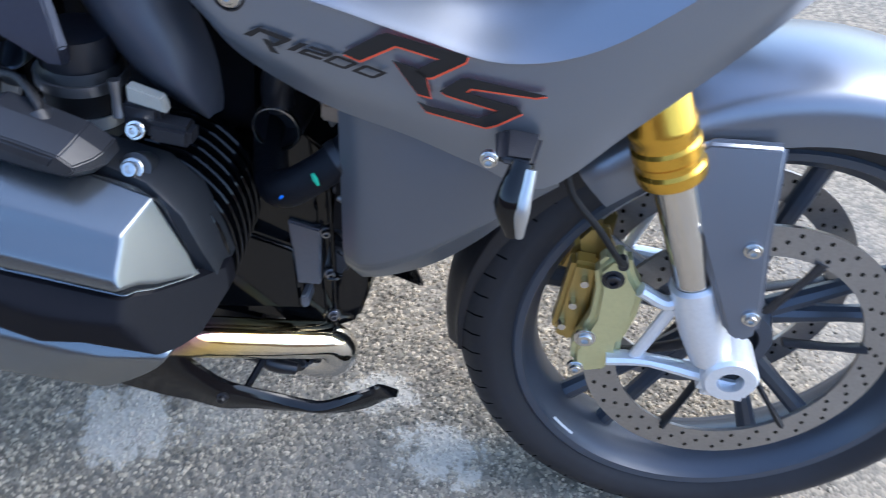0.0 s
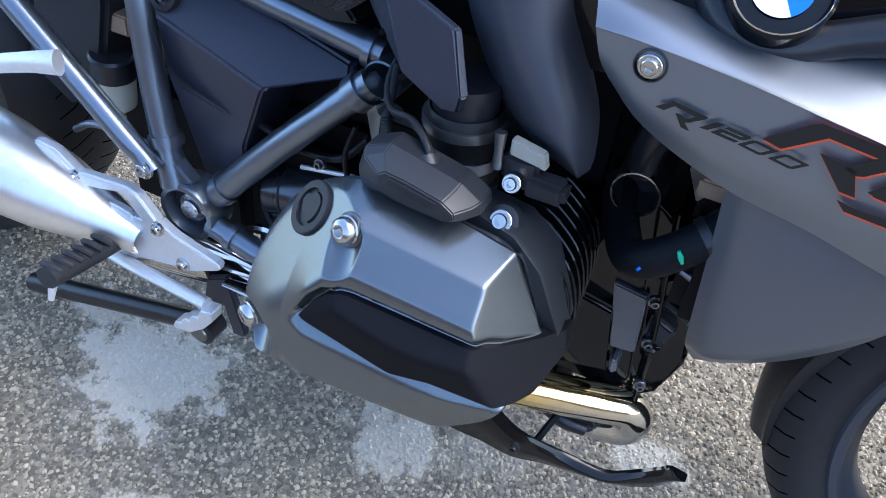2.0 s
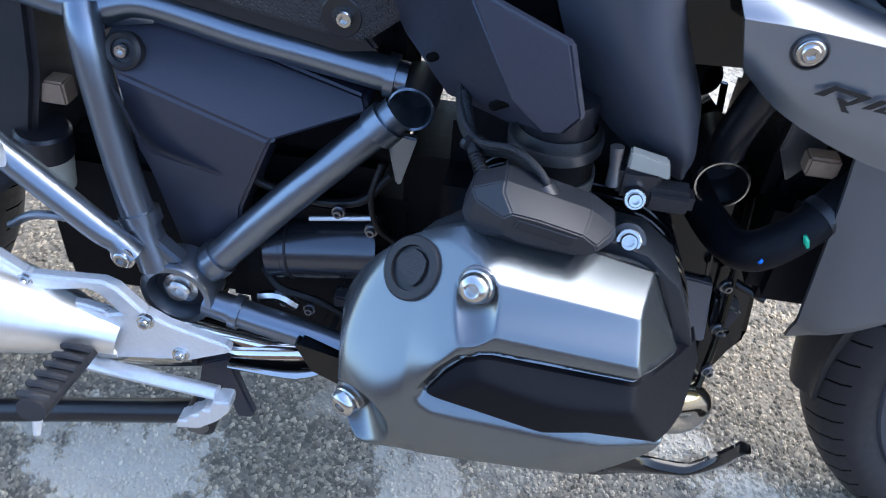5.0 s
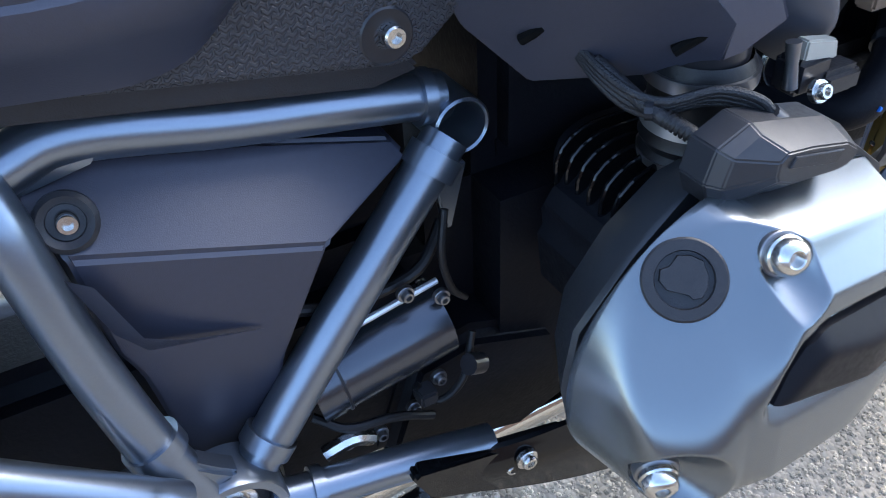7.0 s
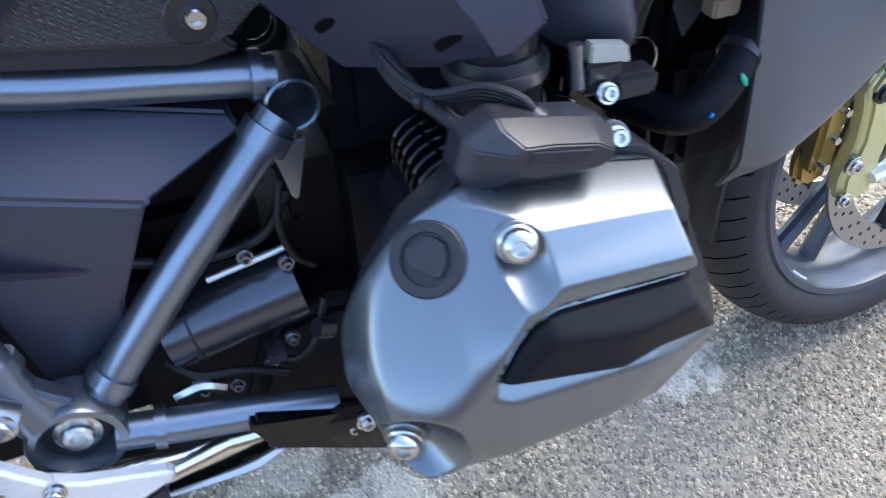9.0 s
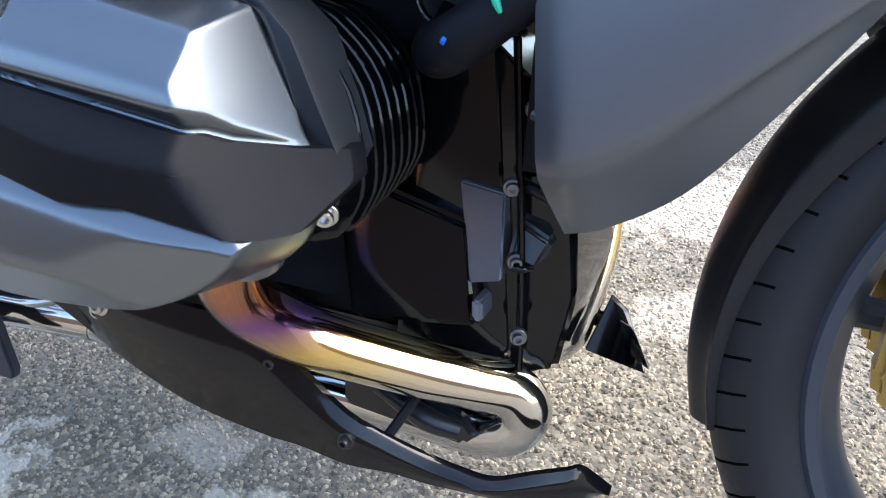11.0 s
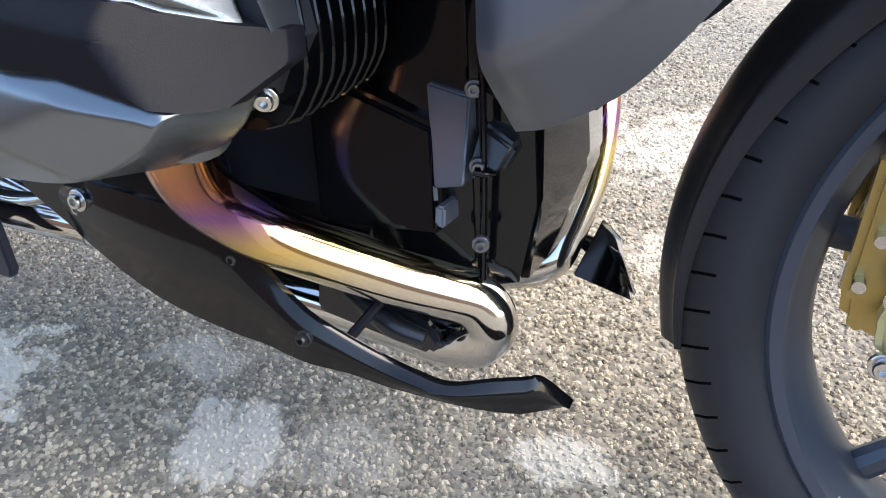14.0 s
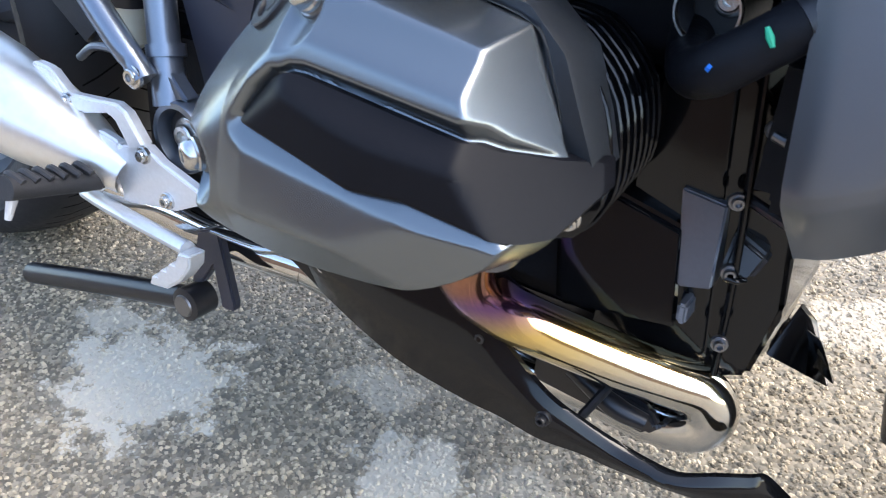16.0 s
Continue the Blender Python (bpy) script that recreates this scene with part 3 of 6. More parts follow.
def build_fork():
    """Both legs, cast feet, callipers and the front mudguard."""
    rake = V((-0.465, 0, 0.885)).normalized()
    for s in (-1, 1):
        y = s * 0.088
        foot = V((0.342, y, 0.318))
        base = foot + V((-0.026, 0, 0.02))
        leg = part("fork_leg", tube([base + rake * 0.03, base + rake * 0.245], 0.0185, 24, 1), CHROME, bike, "polished lower fork leg")
        gold = spin([(0.205, 0.019), (0.205, 0.0285), (0.208, 0.0298), (0.216, 0.0298), (0.219, 0.0272), (0.225, 0.0272), (0.228, 0.0294), (0.238, 0.0294), (0.241, 0.0270), (0.247, 0.0270), (0.250, 0.0286), (0.258, 0.0286), (0.262, 0.0268), (0.62, 0.0268), (0.62, 0.0)], base, rake, 32)
        part("outer_tube", gold, GOLD, leg, "gold anodised upper fork tube")
        cast = part("fork_foot", spin([(-0.02, 0.012), (-0.012, 0.020), (0.03, 0.0245), (0.085, 0.0235), (0.088, 0.019)], base, rake, 24), ALU, bike, "bare cast aluminium fork foot")
        clamp = spin([(-0.024, 0.013), (-0.024, 0.024), (-0.020, 0.027), (0.020, 0.027), (0.024, 0.024), (0.024, 0.013), (0.015, 0.0125), (-0.015, 0.0125)], foot, (0, 1, 0), 28, True)
        part("axle_clamp", join(clamp, box((foot.x - 0.024, y - 0.020, foot.z - 0.032), (foot.x + 0.026, y + 0.020, foot.z - 0.008), 0.006)), ALU, cast)
        part("axle_bore", spin([(-0.010, 0.0), (-0.010, 0.0128), (0.010, 0.0128), (0.010, 0.0)], foot, (0, 1, 0), 24), GLOSS, cast)
        # the two struts of the calliper bracket
        part("calliper_strut", tube([foot + V((-0.01, 0, -0.018)), foot + V((-0.075, 0, -0.014)), V((0.226, y, 0.297))], [0.012, 0.009, 0.011], 10, 4, flat=0.7), ALU, cast)
        part("calliper_strut", tube([base + rake * 0.075, V((0.262, y, 0.382)), V((0.232, y, 0.392))], [0.011, 0.010, 0.010], 10, 4, flat=0.7), ALU, cast)
        part("calliper_strut", tube([V((0.268, y, 0.378)), V((0.252, y, 0.305))], 0.0075, 10, 3, flat=0.7), ALU, cast)
        o = [(0.186, 0.405), (0.196, 0.424), (0.214, 0.426), (0.224, 0.405), (0.238, 0.388), (0.240, 0.355), (0.236, 0.318), (0.240, 0.296), (0.232, 0.276), (0.210, 0.266), (0.194, 0.276), (0.190, 0.300), (0.198, 0.345), (0.194, 0.38)]
        cal = part("brake_calliper", plate(o, s * 0.064, s * 0.090, 0.007, 3), CALIPER, bike, "pale gold four-piston brake calliper")
        part("inner_half", plate([(x - 0.020, z) for x, z in o], s * 0.030, s * 0.048, 0.006, 2), BRONZE, cal, "darker gold inner half")
        part("bridge", box((0.168, s * 0.056 - 0.012, 0.30), (0.196, s * 0.056 + 0.012, 0.392), 0.005), BRONZE, cal)
        for k in range(3):
            part("pad_pin", tube([(0.176 + 0.004 * k, s * 0.04, 0.315 + 0.03 * k), (0.176 + 0.004 * k, s * 0.078, 0.315 + 0.03 * k)], 0.004, 10, 1), STEEL, cal)
        for k in range(7):
            part("raised_mark", box((0.211 + 0.0012 * k, s * 0.0895 - 0.0006, 0.300 + 0.009 * k), (0.221 + 0.0012 * k, s * 0.0895 + 0.0006, 0.3055 + 0.009 * k), 0.0), CALIPER, cal, "raised cast lettering")
        bolt("calliper_bolt", (0.199, s * 0.089, 0.318), (0, s, 0), 0.0075, cal)
        bolt("calliper_bolt", (0.205, s * 0.089, 0.398), (0, s, 0), 0.0075, cal, SATIN)
        bolt("calliper_bolt", (0.200, s * 0.089, 0.275), (0, s, 0), 0.006, cal)
        part("brake_hose", tube([(0.209, s * 0.090, 0.420), (0.200, s * 0.110, 0.436), (0.172, s * 0.116, 0.470), (0.138, s * 0.118, 0.506), (0.12, s * 0.11, 0.56)], 0.0032, 10, 5), HOSE, bike, "thin black brake hose")
        part("banjo_fitting", spin([(-0.006, 0.0), (-0.006, 0.0052), (0.006, 0.0052), (0.006, 0.0)], (0.208, s * 0.090, 0.420), (0, s, 0), 16), SATIN, cal)
        side = [(0.232, 0.540), (0.252, 0.562), (0.316, 0.570), (0.324, 0.530), (0.331, 0.490), (0.346, 0.430), (0.352, 0.398), (0.340, 0.386), (0.322, 0.394), (0.300, 0.430), (0.270, 0.480), (0.250, 0.510)]
        side = [(x - 0.012, z - 0.009) for x, z in side]
        blade = part("mudguard_side_plate", plate(side, s * 0.094, s * 0.105, 0.005, 3, lambda x, z: s * 0.22 * (0.45 - z)), PAINT, bike, "matt grey mudguard side plate beside the fork")
        for p in ((0.306, 0.469), (0.326, 0.406)):
            bolt("plate_screw", (p[0], s * (0.1055 + 0.22 * (0.45 - p[1])), p[1]), (0, s, 0), 0.0055, blade)
    # mudguard: a U section swept round the tyre
    c, turn = AXLE, STEER

    def arc(a0, a1, n, r0, half, depth, lift=0.0):
        rows = []
        for k in range(n):
            a = radians(a0 + (a1 - a0) * k / (n - 1))
            rad = r0 + lift * math.sin(math.pi * k / (n - 1))
            f = k / (n - 1)
            hw, dp = half[0] + (half[1] - half[0]) * f, depth[0] + (depth[1] - depth[0]) * f
            row = []
            for u, v in ((-1.0, -dp), (-1.0, -dp * 0.3), (-0.78, 0.0), (-0.3, 0.010), (0.3, 0.010), (0.78, 0.0), (1.0, -dp * 0.3), (1.0, -dp)):
                row.append(c + turn @ V((math.cos(a) * (rad + v), u * hw, math.sin(a) * (rad + v))))
            rows.append(row)
        return rows

    part("mudguard", sheet(arc(15, 138, 9, 0.306, (0.084, 0.084), (0.050, 0.050), 0.006), 0.003, 3, 4, (0, 0, -1)), PAINT, bike, "matt grey front mudguard")
    part("mudguard_flap", sheet(arc(128, 195, 9, 0.2955, (0.066, 0.030), (0.030, 0.003), 0.001), 0.003, 3, 4, (0.7, 0, 0.1)), BLACK, bike, "black plastic rear extension of the mudguard")


build_fork()


def fairing_rows(s):
    """Side fairing: rows from its lower edge up to the tank, at stations from rear to front."""
    rear = [
        # x: (lower edge y, z) ... (upper edge y, z)
        [(-0.134, -0.192, 0.632), (-0.140, -0.203, 0.648), (-0.146, -0.206, 0.668), (-0.152, -0.190, 0.682), (-0.158, -0.165, 0.690)],
        [(-0.104, -0.198, 0.610), (-0.108, -0.209, 0.632), (-0.112, -0.211, 0.668), (-0.116, -0.190, 0.678), (-0.118, -0.155, 0.680)],
        [(-0.048, -0.197, 0.586), (-0.050, -0.209, 0.615), (-0.052, -0.211, 0.661), (-0.056, -0.188, 0.668), (-0.060, -0.150, 0.672)],
        [(0.010, -0.196, 0.574), (0.010, -0.206, 0.603), (0.008, -0.207, 0.650), (0.006, -0.178, 0.662), (0.004, -0.140, 0.676)],
    ]
    front = [
        [(0.060, -0.194, 0.560), (0.062, -0.203, 0.595), (0.064, -0.204, 0.643), (0.064, -0.170, 0.658), (0.064, -0.130, 0.684)],
        [(0.110, -0.184, 0.545), (0.114, -0.196, 0.600), (0.120, -0.200, 0.662), (0.124, -0.176, 0.690), (0.126, -0.135, 0.715)],
        [(0.160, -0.172, 0.598), (0.168, -0.186, 0.650), (0.178, -0.190, 0.710), (0.184, -0.168, 0.745), (0.190, -0.130, 0.775)],
        [(0.214, -0.160, 0.660), (0.224, -0.172, 0.705), (0.236, -0.174, 0.760), (0.246, -0.150, 0.800), (0.256, -0.115, 0.835)],
        [(0.280, -0.130, 0.735), (0.292, -0.138, 0.775), (0.304, -0.138, 0.820), (0.316, -0.115, 0.860), (0.326, -0.085, 0.890)],
    ]
    out = []
    for r in rear + front:
        r = [V(p) for p in r]
        c = r[2]
        r = [r[0], r[1], c.lerp(r[1], 0.06), c.lerp(r[3], 0.06), r[3], r[4]]
        out.append([(p.x, p.y * s * -1, p.z) for p in r])
    return out


def build_fairing():
    for s in (-1, 1):
        upper = part("side_fairing", sheet(fairing_rows(s), 0.004, 6, 5, (0, -s, 0)), PAINT, bike, "matt grey metallic side fairing")
        low = [
            [(-0.048, -0.176, 0.606), (-0.040, -0.178, 0.530), (-0.033, -0.177, 0.452), (-0.031, -0.175, 0.434), (-0.029, -0.168, 0.422), (-0.019, -0.142, 0.388)],
            [(-0.026, -0.185, 0.600), (-0.018, -0.188, 0.530), (-0.012, -0.190, 0.456), (-0.009, -0.187, 0.440), (-0.007, -0.178, 0.428), (0.004, -0.142, 0.396)],
            [(0.020, -0.184, 0.592), (0.022, -0.191, 0.540), (0.026, -0.191, 0.478), (0.029, -0.188, 0.464), (0.031, -0.178, 0.452), (0.042, -0.146, 0.4240)],
            [(0.066, -0.187, 0.582), (0.070, -0.191, 0.552), (0.074, -0.189, 0.516), (0.077, -0.186, 0.506), (0.0765, -0.178, 0.500), (0.0775, -0.157, 0.4715)],
            [(0.110, -0.189, 0.580), (0.114, -0.187, 0.566), (0.118, -0.182, 0.552), (0.120, -0.179, 0.546), (0.120, -0.172, 0.540), (0.110, -0.156, 0.5195)],
        ]
        rows = [[(x, -s * y, z) for x, y, z in r] for r in low]
        part("lower_fairing", sheet(rows, 0.004, 5, 5, (0, -s, 0)), CHEEK, bike, "matt grey lower fairing cheek")
        bolt("fairing_screw", (-0.1085, s * 0.2115, 0.6565), (0, s, 0), 0.0052, upper, STEEL, True, 0.004)
        part("screw_cup", spin([(-0.002, 0.0104), (0.0006, 0.0102), (0.0010, 0.0092), (-0.002, 0.0080)], (-0.1085, s * 0.2115, 0.6565), (0, s, 0), 28), SATIN, upper)
        # turn signal on its short stalk
        ind = part("turn_signal", solid([(0.064, s * 0.202, 0.592), (0.072, s * 0.202, 0.601), (0.100, s * 0.200, 0.600), (0.097, s * 0.200, 0.586), (0.068, s * 0.228, 0.586), (0.074, s * 0.231, 0.592), (0.096, s * 0.230, 0.593), (0.093, s * 0.228, 0.582)], [(0, 1, 2, 3), (7, 6, 5, 4), (0, 4, 5, 1), (1, 5, 6, 2), (2, 6, 7, 3), (3, 7, 4, 0)], 0.004, 3), BLACK, bike, "dark grey turn signal with a smoked lens")
        part("lens", tube([(0.088, s * 0.226, 0.590), (0.085, s * 0.238, 0.564), (0.092, s * 0.237, 0.538)], [0.0075, 0.0105, 0.0045], 16, 6, flat=0.62), GLOSS, ind, "smoked lens")
        # pale strip stands for the sky reflected in the front of the lens
        part("lens_gleam", tube([(0.094, s * 0.230, 0.588), (0.094, s * 0.241, 0.562), (0.0965, s * 0.239, 0.540)], [0.004, 0.0055, 0.003], 12, 6, flat=0.8), CLAMP, ind, "pale strip standing for the sky's gleam on the lens")
        bolt("signal_screw", (0.066, s * 0.230, 0.590), (0, s, 0), 0.0042, ind)
    # headlamp nose that closes the front between the cheeks
    nose = [[(0.300, -0.10, 0.70), (0.34, -0.10, 0.78), (0.33, -0.08, 0.90)], [(0.36, 0.0, 0.70), (0.42, 0.0, 0.79), (0.37, 0.0, 0.93)], [(0.300, 0.10, 0.70), (0.34, 0.10, 0.78), (0.33, 0.08, 0.90)]]
    part("nose_fairing", sheet(nose, 0.004, 5, 6, (-1, 0, 0)), PAINT, bike)


build_fairing()


def decal(name, outline, material, parent, label="", lift=0.0, hole=None):
    """Thin printed shape on the flank of the fairing; with a hole it is a closed band."""
    f = lambda x: -0.2142 - lift + 0.055 * max(0.0, x + 0.045)  # noqa: E731
    if hole is None:
        bm = plate(outline, 0.0, 0.0008, 0.0, tilt=lambda x, z: f(x))
    else:
        bm = bmesh.new()
        a, b = ([bm.verts.new((x, f(x), z)) for x, z in o] for o in (outline, hole))
        m = len(a)
        for k in range(m):
            bm.faces.new((a[k], a[(k + 1) % m], b[(k + 1) % m], b[k]))
    return part(name, bm, material, parent, label)


def build_lettering(side):
    R1 = [(-0.036, 0.632), (-0.015, 0.648), (-0.010, 0.650), (0.041, 0.644), (0.040, 0.640), (0.021, 0.626), (0.016, 0.625), (0.010, 0.628), (0.014, 0.632), (0.024, 0.639), (-0.004, 0.643), (-0.025, 0.629)]
    R2 = [(-0.005, 0.633), (0.010, 0.6305), (0.016, 0.628), (0.022, 0.612), (0.013, 0.613)]
    S = [(0.014, 0.609), (0.021, 0.607), (0.054, 0.604), (0.066, 0.612), (0.031, 0.617), (0.027, 0.619), (0.039, 0.630), (0.044, 0.631), (0.094, 0.628), (0.087, 0.6255), (0.046, 0.6245), (0.043, 0.621), (0.077, 0.617), (0.081, 0.613), (0.067, 0.602), (0.060, 0.5985), (0.020, 0.603)]
    for name, o, dz in (("letter_r", R1, 0.0025), ("letter_leg", R2, 0.0025), ("letter_s", S, 0.001)):
        o = [(x, z + dz) for x, z in o]
        decal(name + "_edge", [(x + 0.0008, z - 0.0016) for x, z in o], RED, side, "orange-red letter edge")
        decal(name, o, DECAL, side, "black letter", 0.0007)
    decal("small_letter_r", [(-0.0987, 0.6342), (-0.0893, 0.6407), (-0.0696, 0.6373), (-0.0682, 0.6368), (-0.0696, 0.6354), (-0.0769, 0.631), (-0.0799, 0.6313), (-0.0749, 0.6353), (-0.0882, 0.638), (-0.0935, 0.6336)], DECAL, side, "black letter")
    decal("small_letter_leg", [(-0.0864, 0.6339), (-0.0832, 0.6338), (-0.0769, 0.631), (-0.0803, 0.6298), (-0.0762, 0.6255), (-0.0812, 0.6263)], DECAL, side, "black letter leg", 0.0003)

    def glyph(corner, along, up, uv):
        return [(corner[0] + along[0] * u + up[0] * v, corner[1] + along[1] * u + up[1] * v) for u, v in uv]

    ring = [(0, 0.08), (0.05, 0), (0.9, 0), (1, 0.12), (1, 0.92), (0.95, 1), (0.1, 1), (0, 0.88)]
    hole = [(0.19, 0.24), (0.22, 0.22), (0.78, 0.22), (0.82, 0.27), (0.81, 0.76), (0.78, 0.78), (0.22, 0.78), (0.18, 0.73)]
    two = [(0, 1), (0.9, 1), (1, 0.9), (1, 0.5), (0.9, 0.42), (0.2, 0.42), (0.2, 0.2), (1, 0.2), (1, 0), (0, 0), (0, 0.5), (0.1, 0.6), (0.8, 0.6), (0.8, 0.8), (0, 0.8)]
    decal("digit_one", [(-0.0710, 0.6295), (-0.0664, 0.6295), (-0.0579, 0.6358), (-0.0629, 0.6358)], DECAL, side, "black digit")
    decal("digit_two", glyph((-0.0643, 0.6288), (0.0145, -0.0019), (0.0087, 0.0061), two), DECAL, side, "black digit")
    for at in ((-0.0483, 0.6265), (-0.0299, 0.6233)):
        decal("digit_nought", glyph(at, (0.0144, -0.0031), (0.0088, 0.0059), ring), DECAL, side, "black digit", 0.0, glyph(at, (0.0144, -0.0031), (0.0088, 0.0059), hole))


build_lettering(next(o for o in bike.children if o.name.startswith("side_fairing")))


def build_tank():
    body = [[(-0.40, -0.10, 0.64), (-0.40, -0.09, 0.70), (-0.40, -0.04, 0.76), (-0.40, 0.04, 0.76), (-0.40, 0.09, 0.70), (-0.40, 0.10, 0.64)], [(-0.30, -0.15, 0.62), (-0.30, -0.15, 0.72), (-0.30, -0.06, 0.80), (-0.30, 0.06, 0.80), (-0.30, 0.15, 0.72), (-0.30, 0.15, 0.62)], [(-0.15, -0.155, 0.62), (-0.15, -0.165, 0.72), (-0.15, -0.08, 0.85), (-0.15, 0.08, 0.85), (-0.15, 0.165, 0.72), (-0.15, 0.155, 0.62)], [(0.0, -0.135, 0.62), (0.0, -0.145, 0.72), (0.0, -0.08, 0.87), (0.0, 0.08, 0.87), (0.0, 0.145, 0.72), (0.0, 0.135, 0.62)], [(0.13, -0.12, 0.60), (0.13, -0.12, 0.72), (0.13, -0.06, 0.84), (0.13, 0.06, 0.84), (0.13, 0.12, 0.72), (0.13, 0.12, 0.60)]]
    tank = part("fuel_tank", sheet(body, 0.004, 4, 4, (0, 0, -1)), GLOSS, bike, "gloss black fuel tank")
    c, n = (-0.055, -0.166, 0.700), (0.05, -0.72, 0.69)
    part("badge_ring", spin([(-0.010, 0.030), (0.004, 0.030), (0.006, 0.0285), (0.006, 0.027), (0.003, 0.026), (0.003, 0.0)], c, n, 40), GLOSS, tank, "round emblem holder")
    part("badge_rim", spin([(0.0062, 0.0282), (0.0070, 0.0276), (0.0062, 0.0270)], c, n, 40), CHROME, tank)
    ax = V(n).normalized()
    s = V((0.85, 0.35, 0.38))
    s = (s - ax * s.dot(ax)).normalized()
    u = ax.cross(s)
    for k in range(4):
        bm = bmesh.new()
        o = V(c) + ax * 0.0045
        v = [bm.verts.new(o)] + [bm.verts.new(o + (s * math.cos(a) + u * math.sin(a)) * 0.0175) for a in (math.pi / 2 * (k + j / 8) for j in range(9))]
        for j in range(1, 9):
            bm.faces.new((v[0], v[j], v[j + 1]))
        part("badge_quarter", bm, BLUE if k % 2 else ENAMEL, tank)
    # dark trim between tank and fairing
    part("tank_trim", tube([(-0.098, -0.155, 0.690), (-0.075, -0.166, 0.672), (-0.045, -0.166, 0.668), (-0.010, -0.155, 0.680), (0.06, -0.140, 0.70)], [0.010, 0.012, 0.012, 0.012, 0.016], 12, 6), SATIN, bike, "black trim under the tank emblem")
    for s in (-1, 1):
        rows = [
            [(-0.275, -0.150, 0.76), (-0.252, -0.163, 0.665), (-0.232, -0.165, 0.615), (-0.204, -0.165, 0.573), (-0.172, -0.165, 0.5485), (-0.1455, -0.160, 0.5325)],
            [(-0.245, -0.180, 0.765), (-0.225, -0.188, 0.672), (-0.208, -0.190, 0.625), (-0.184, -0.188, 0.585), (-0.160, -0.182, 0.560), (-0.1435, -0.165, 0.535)],
            [(-0.215, -0.194, 0.765), (-0.203, -0.198, 0.675), (-0.188, -0.199, 0.632), (-0.168, -0.197, 0.598), (-0.150, -0.190, 0.568), (-0.142, -0.166, 0.537)],
            [(-0.188, -0.185, 0.76), (-0.180, -0.188, 0.672), (-0.168, -0.187, 0.632), (-0.152, -0.184, 0.598), (-0.142, -0.178, 0.565), (-0.1405, -0.162, 0.538)],
            [(-0.178, -0.150, 0.75), (-0.172, -0.155, 0.670), (-0.160, -0.155, 0.630), (-0.1425, -0.155, 0.5876), (-0.138, -0.152, 0.5515), (-0.139, -0.150, 0.535)],
        ]
        part("knee_panel", sheet([[(x, -s * y, z) for x, y, z in r] for r in rows], 0.004, 5, 5, (0, -s, 0)), KNEE, bike, "blue-grey satin knee panel below the tank")


build_tank()


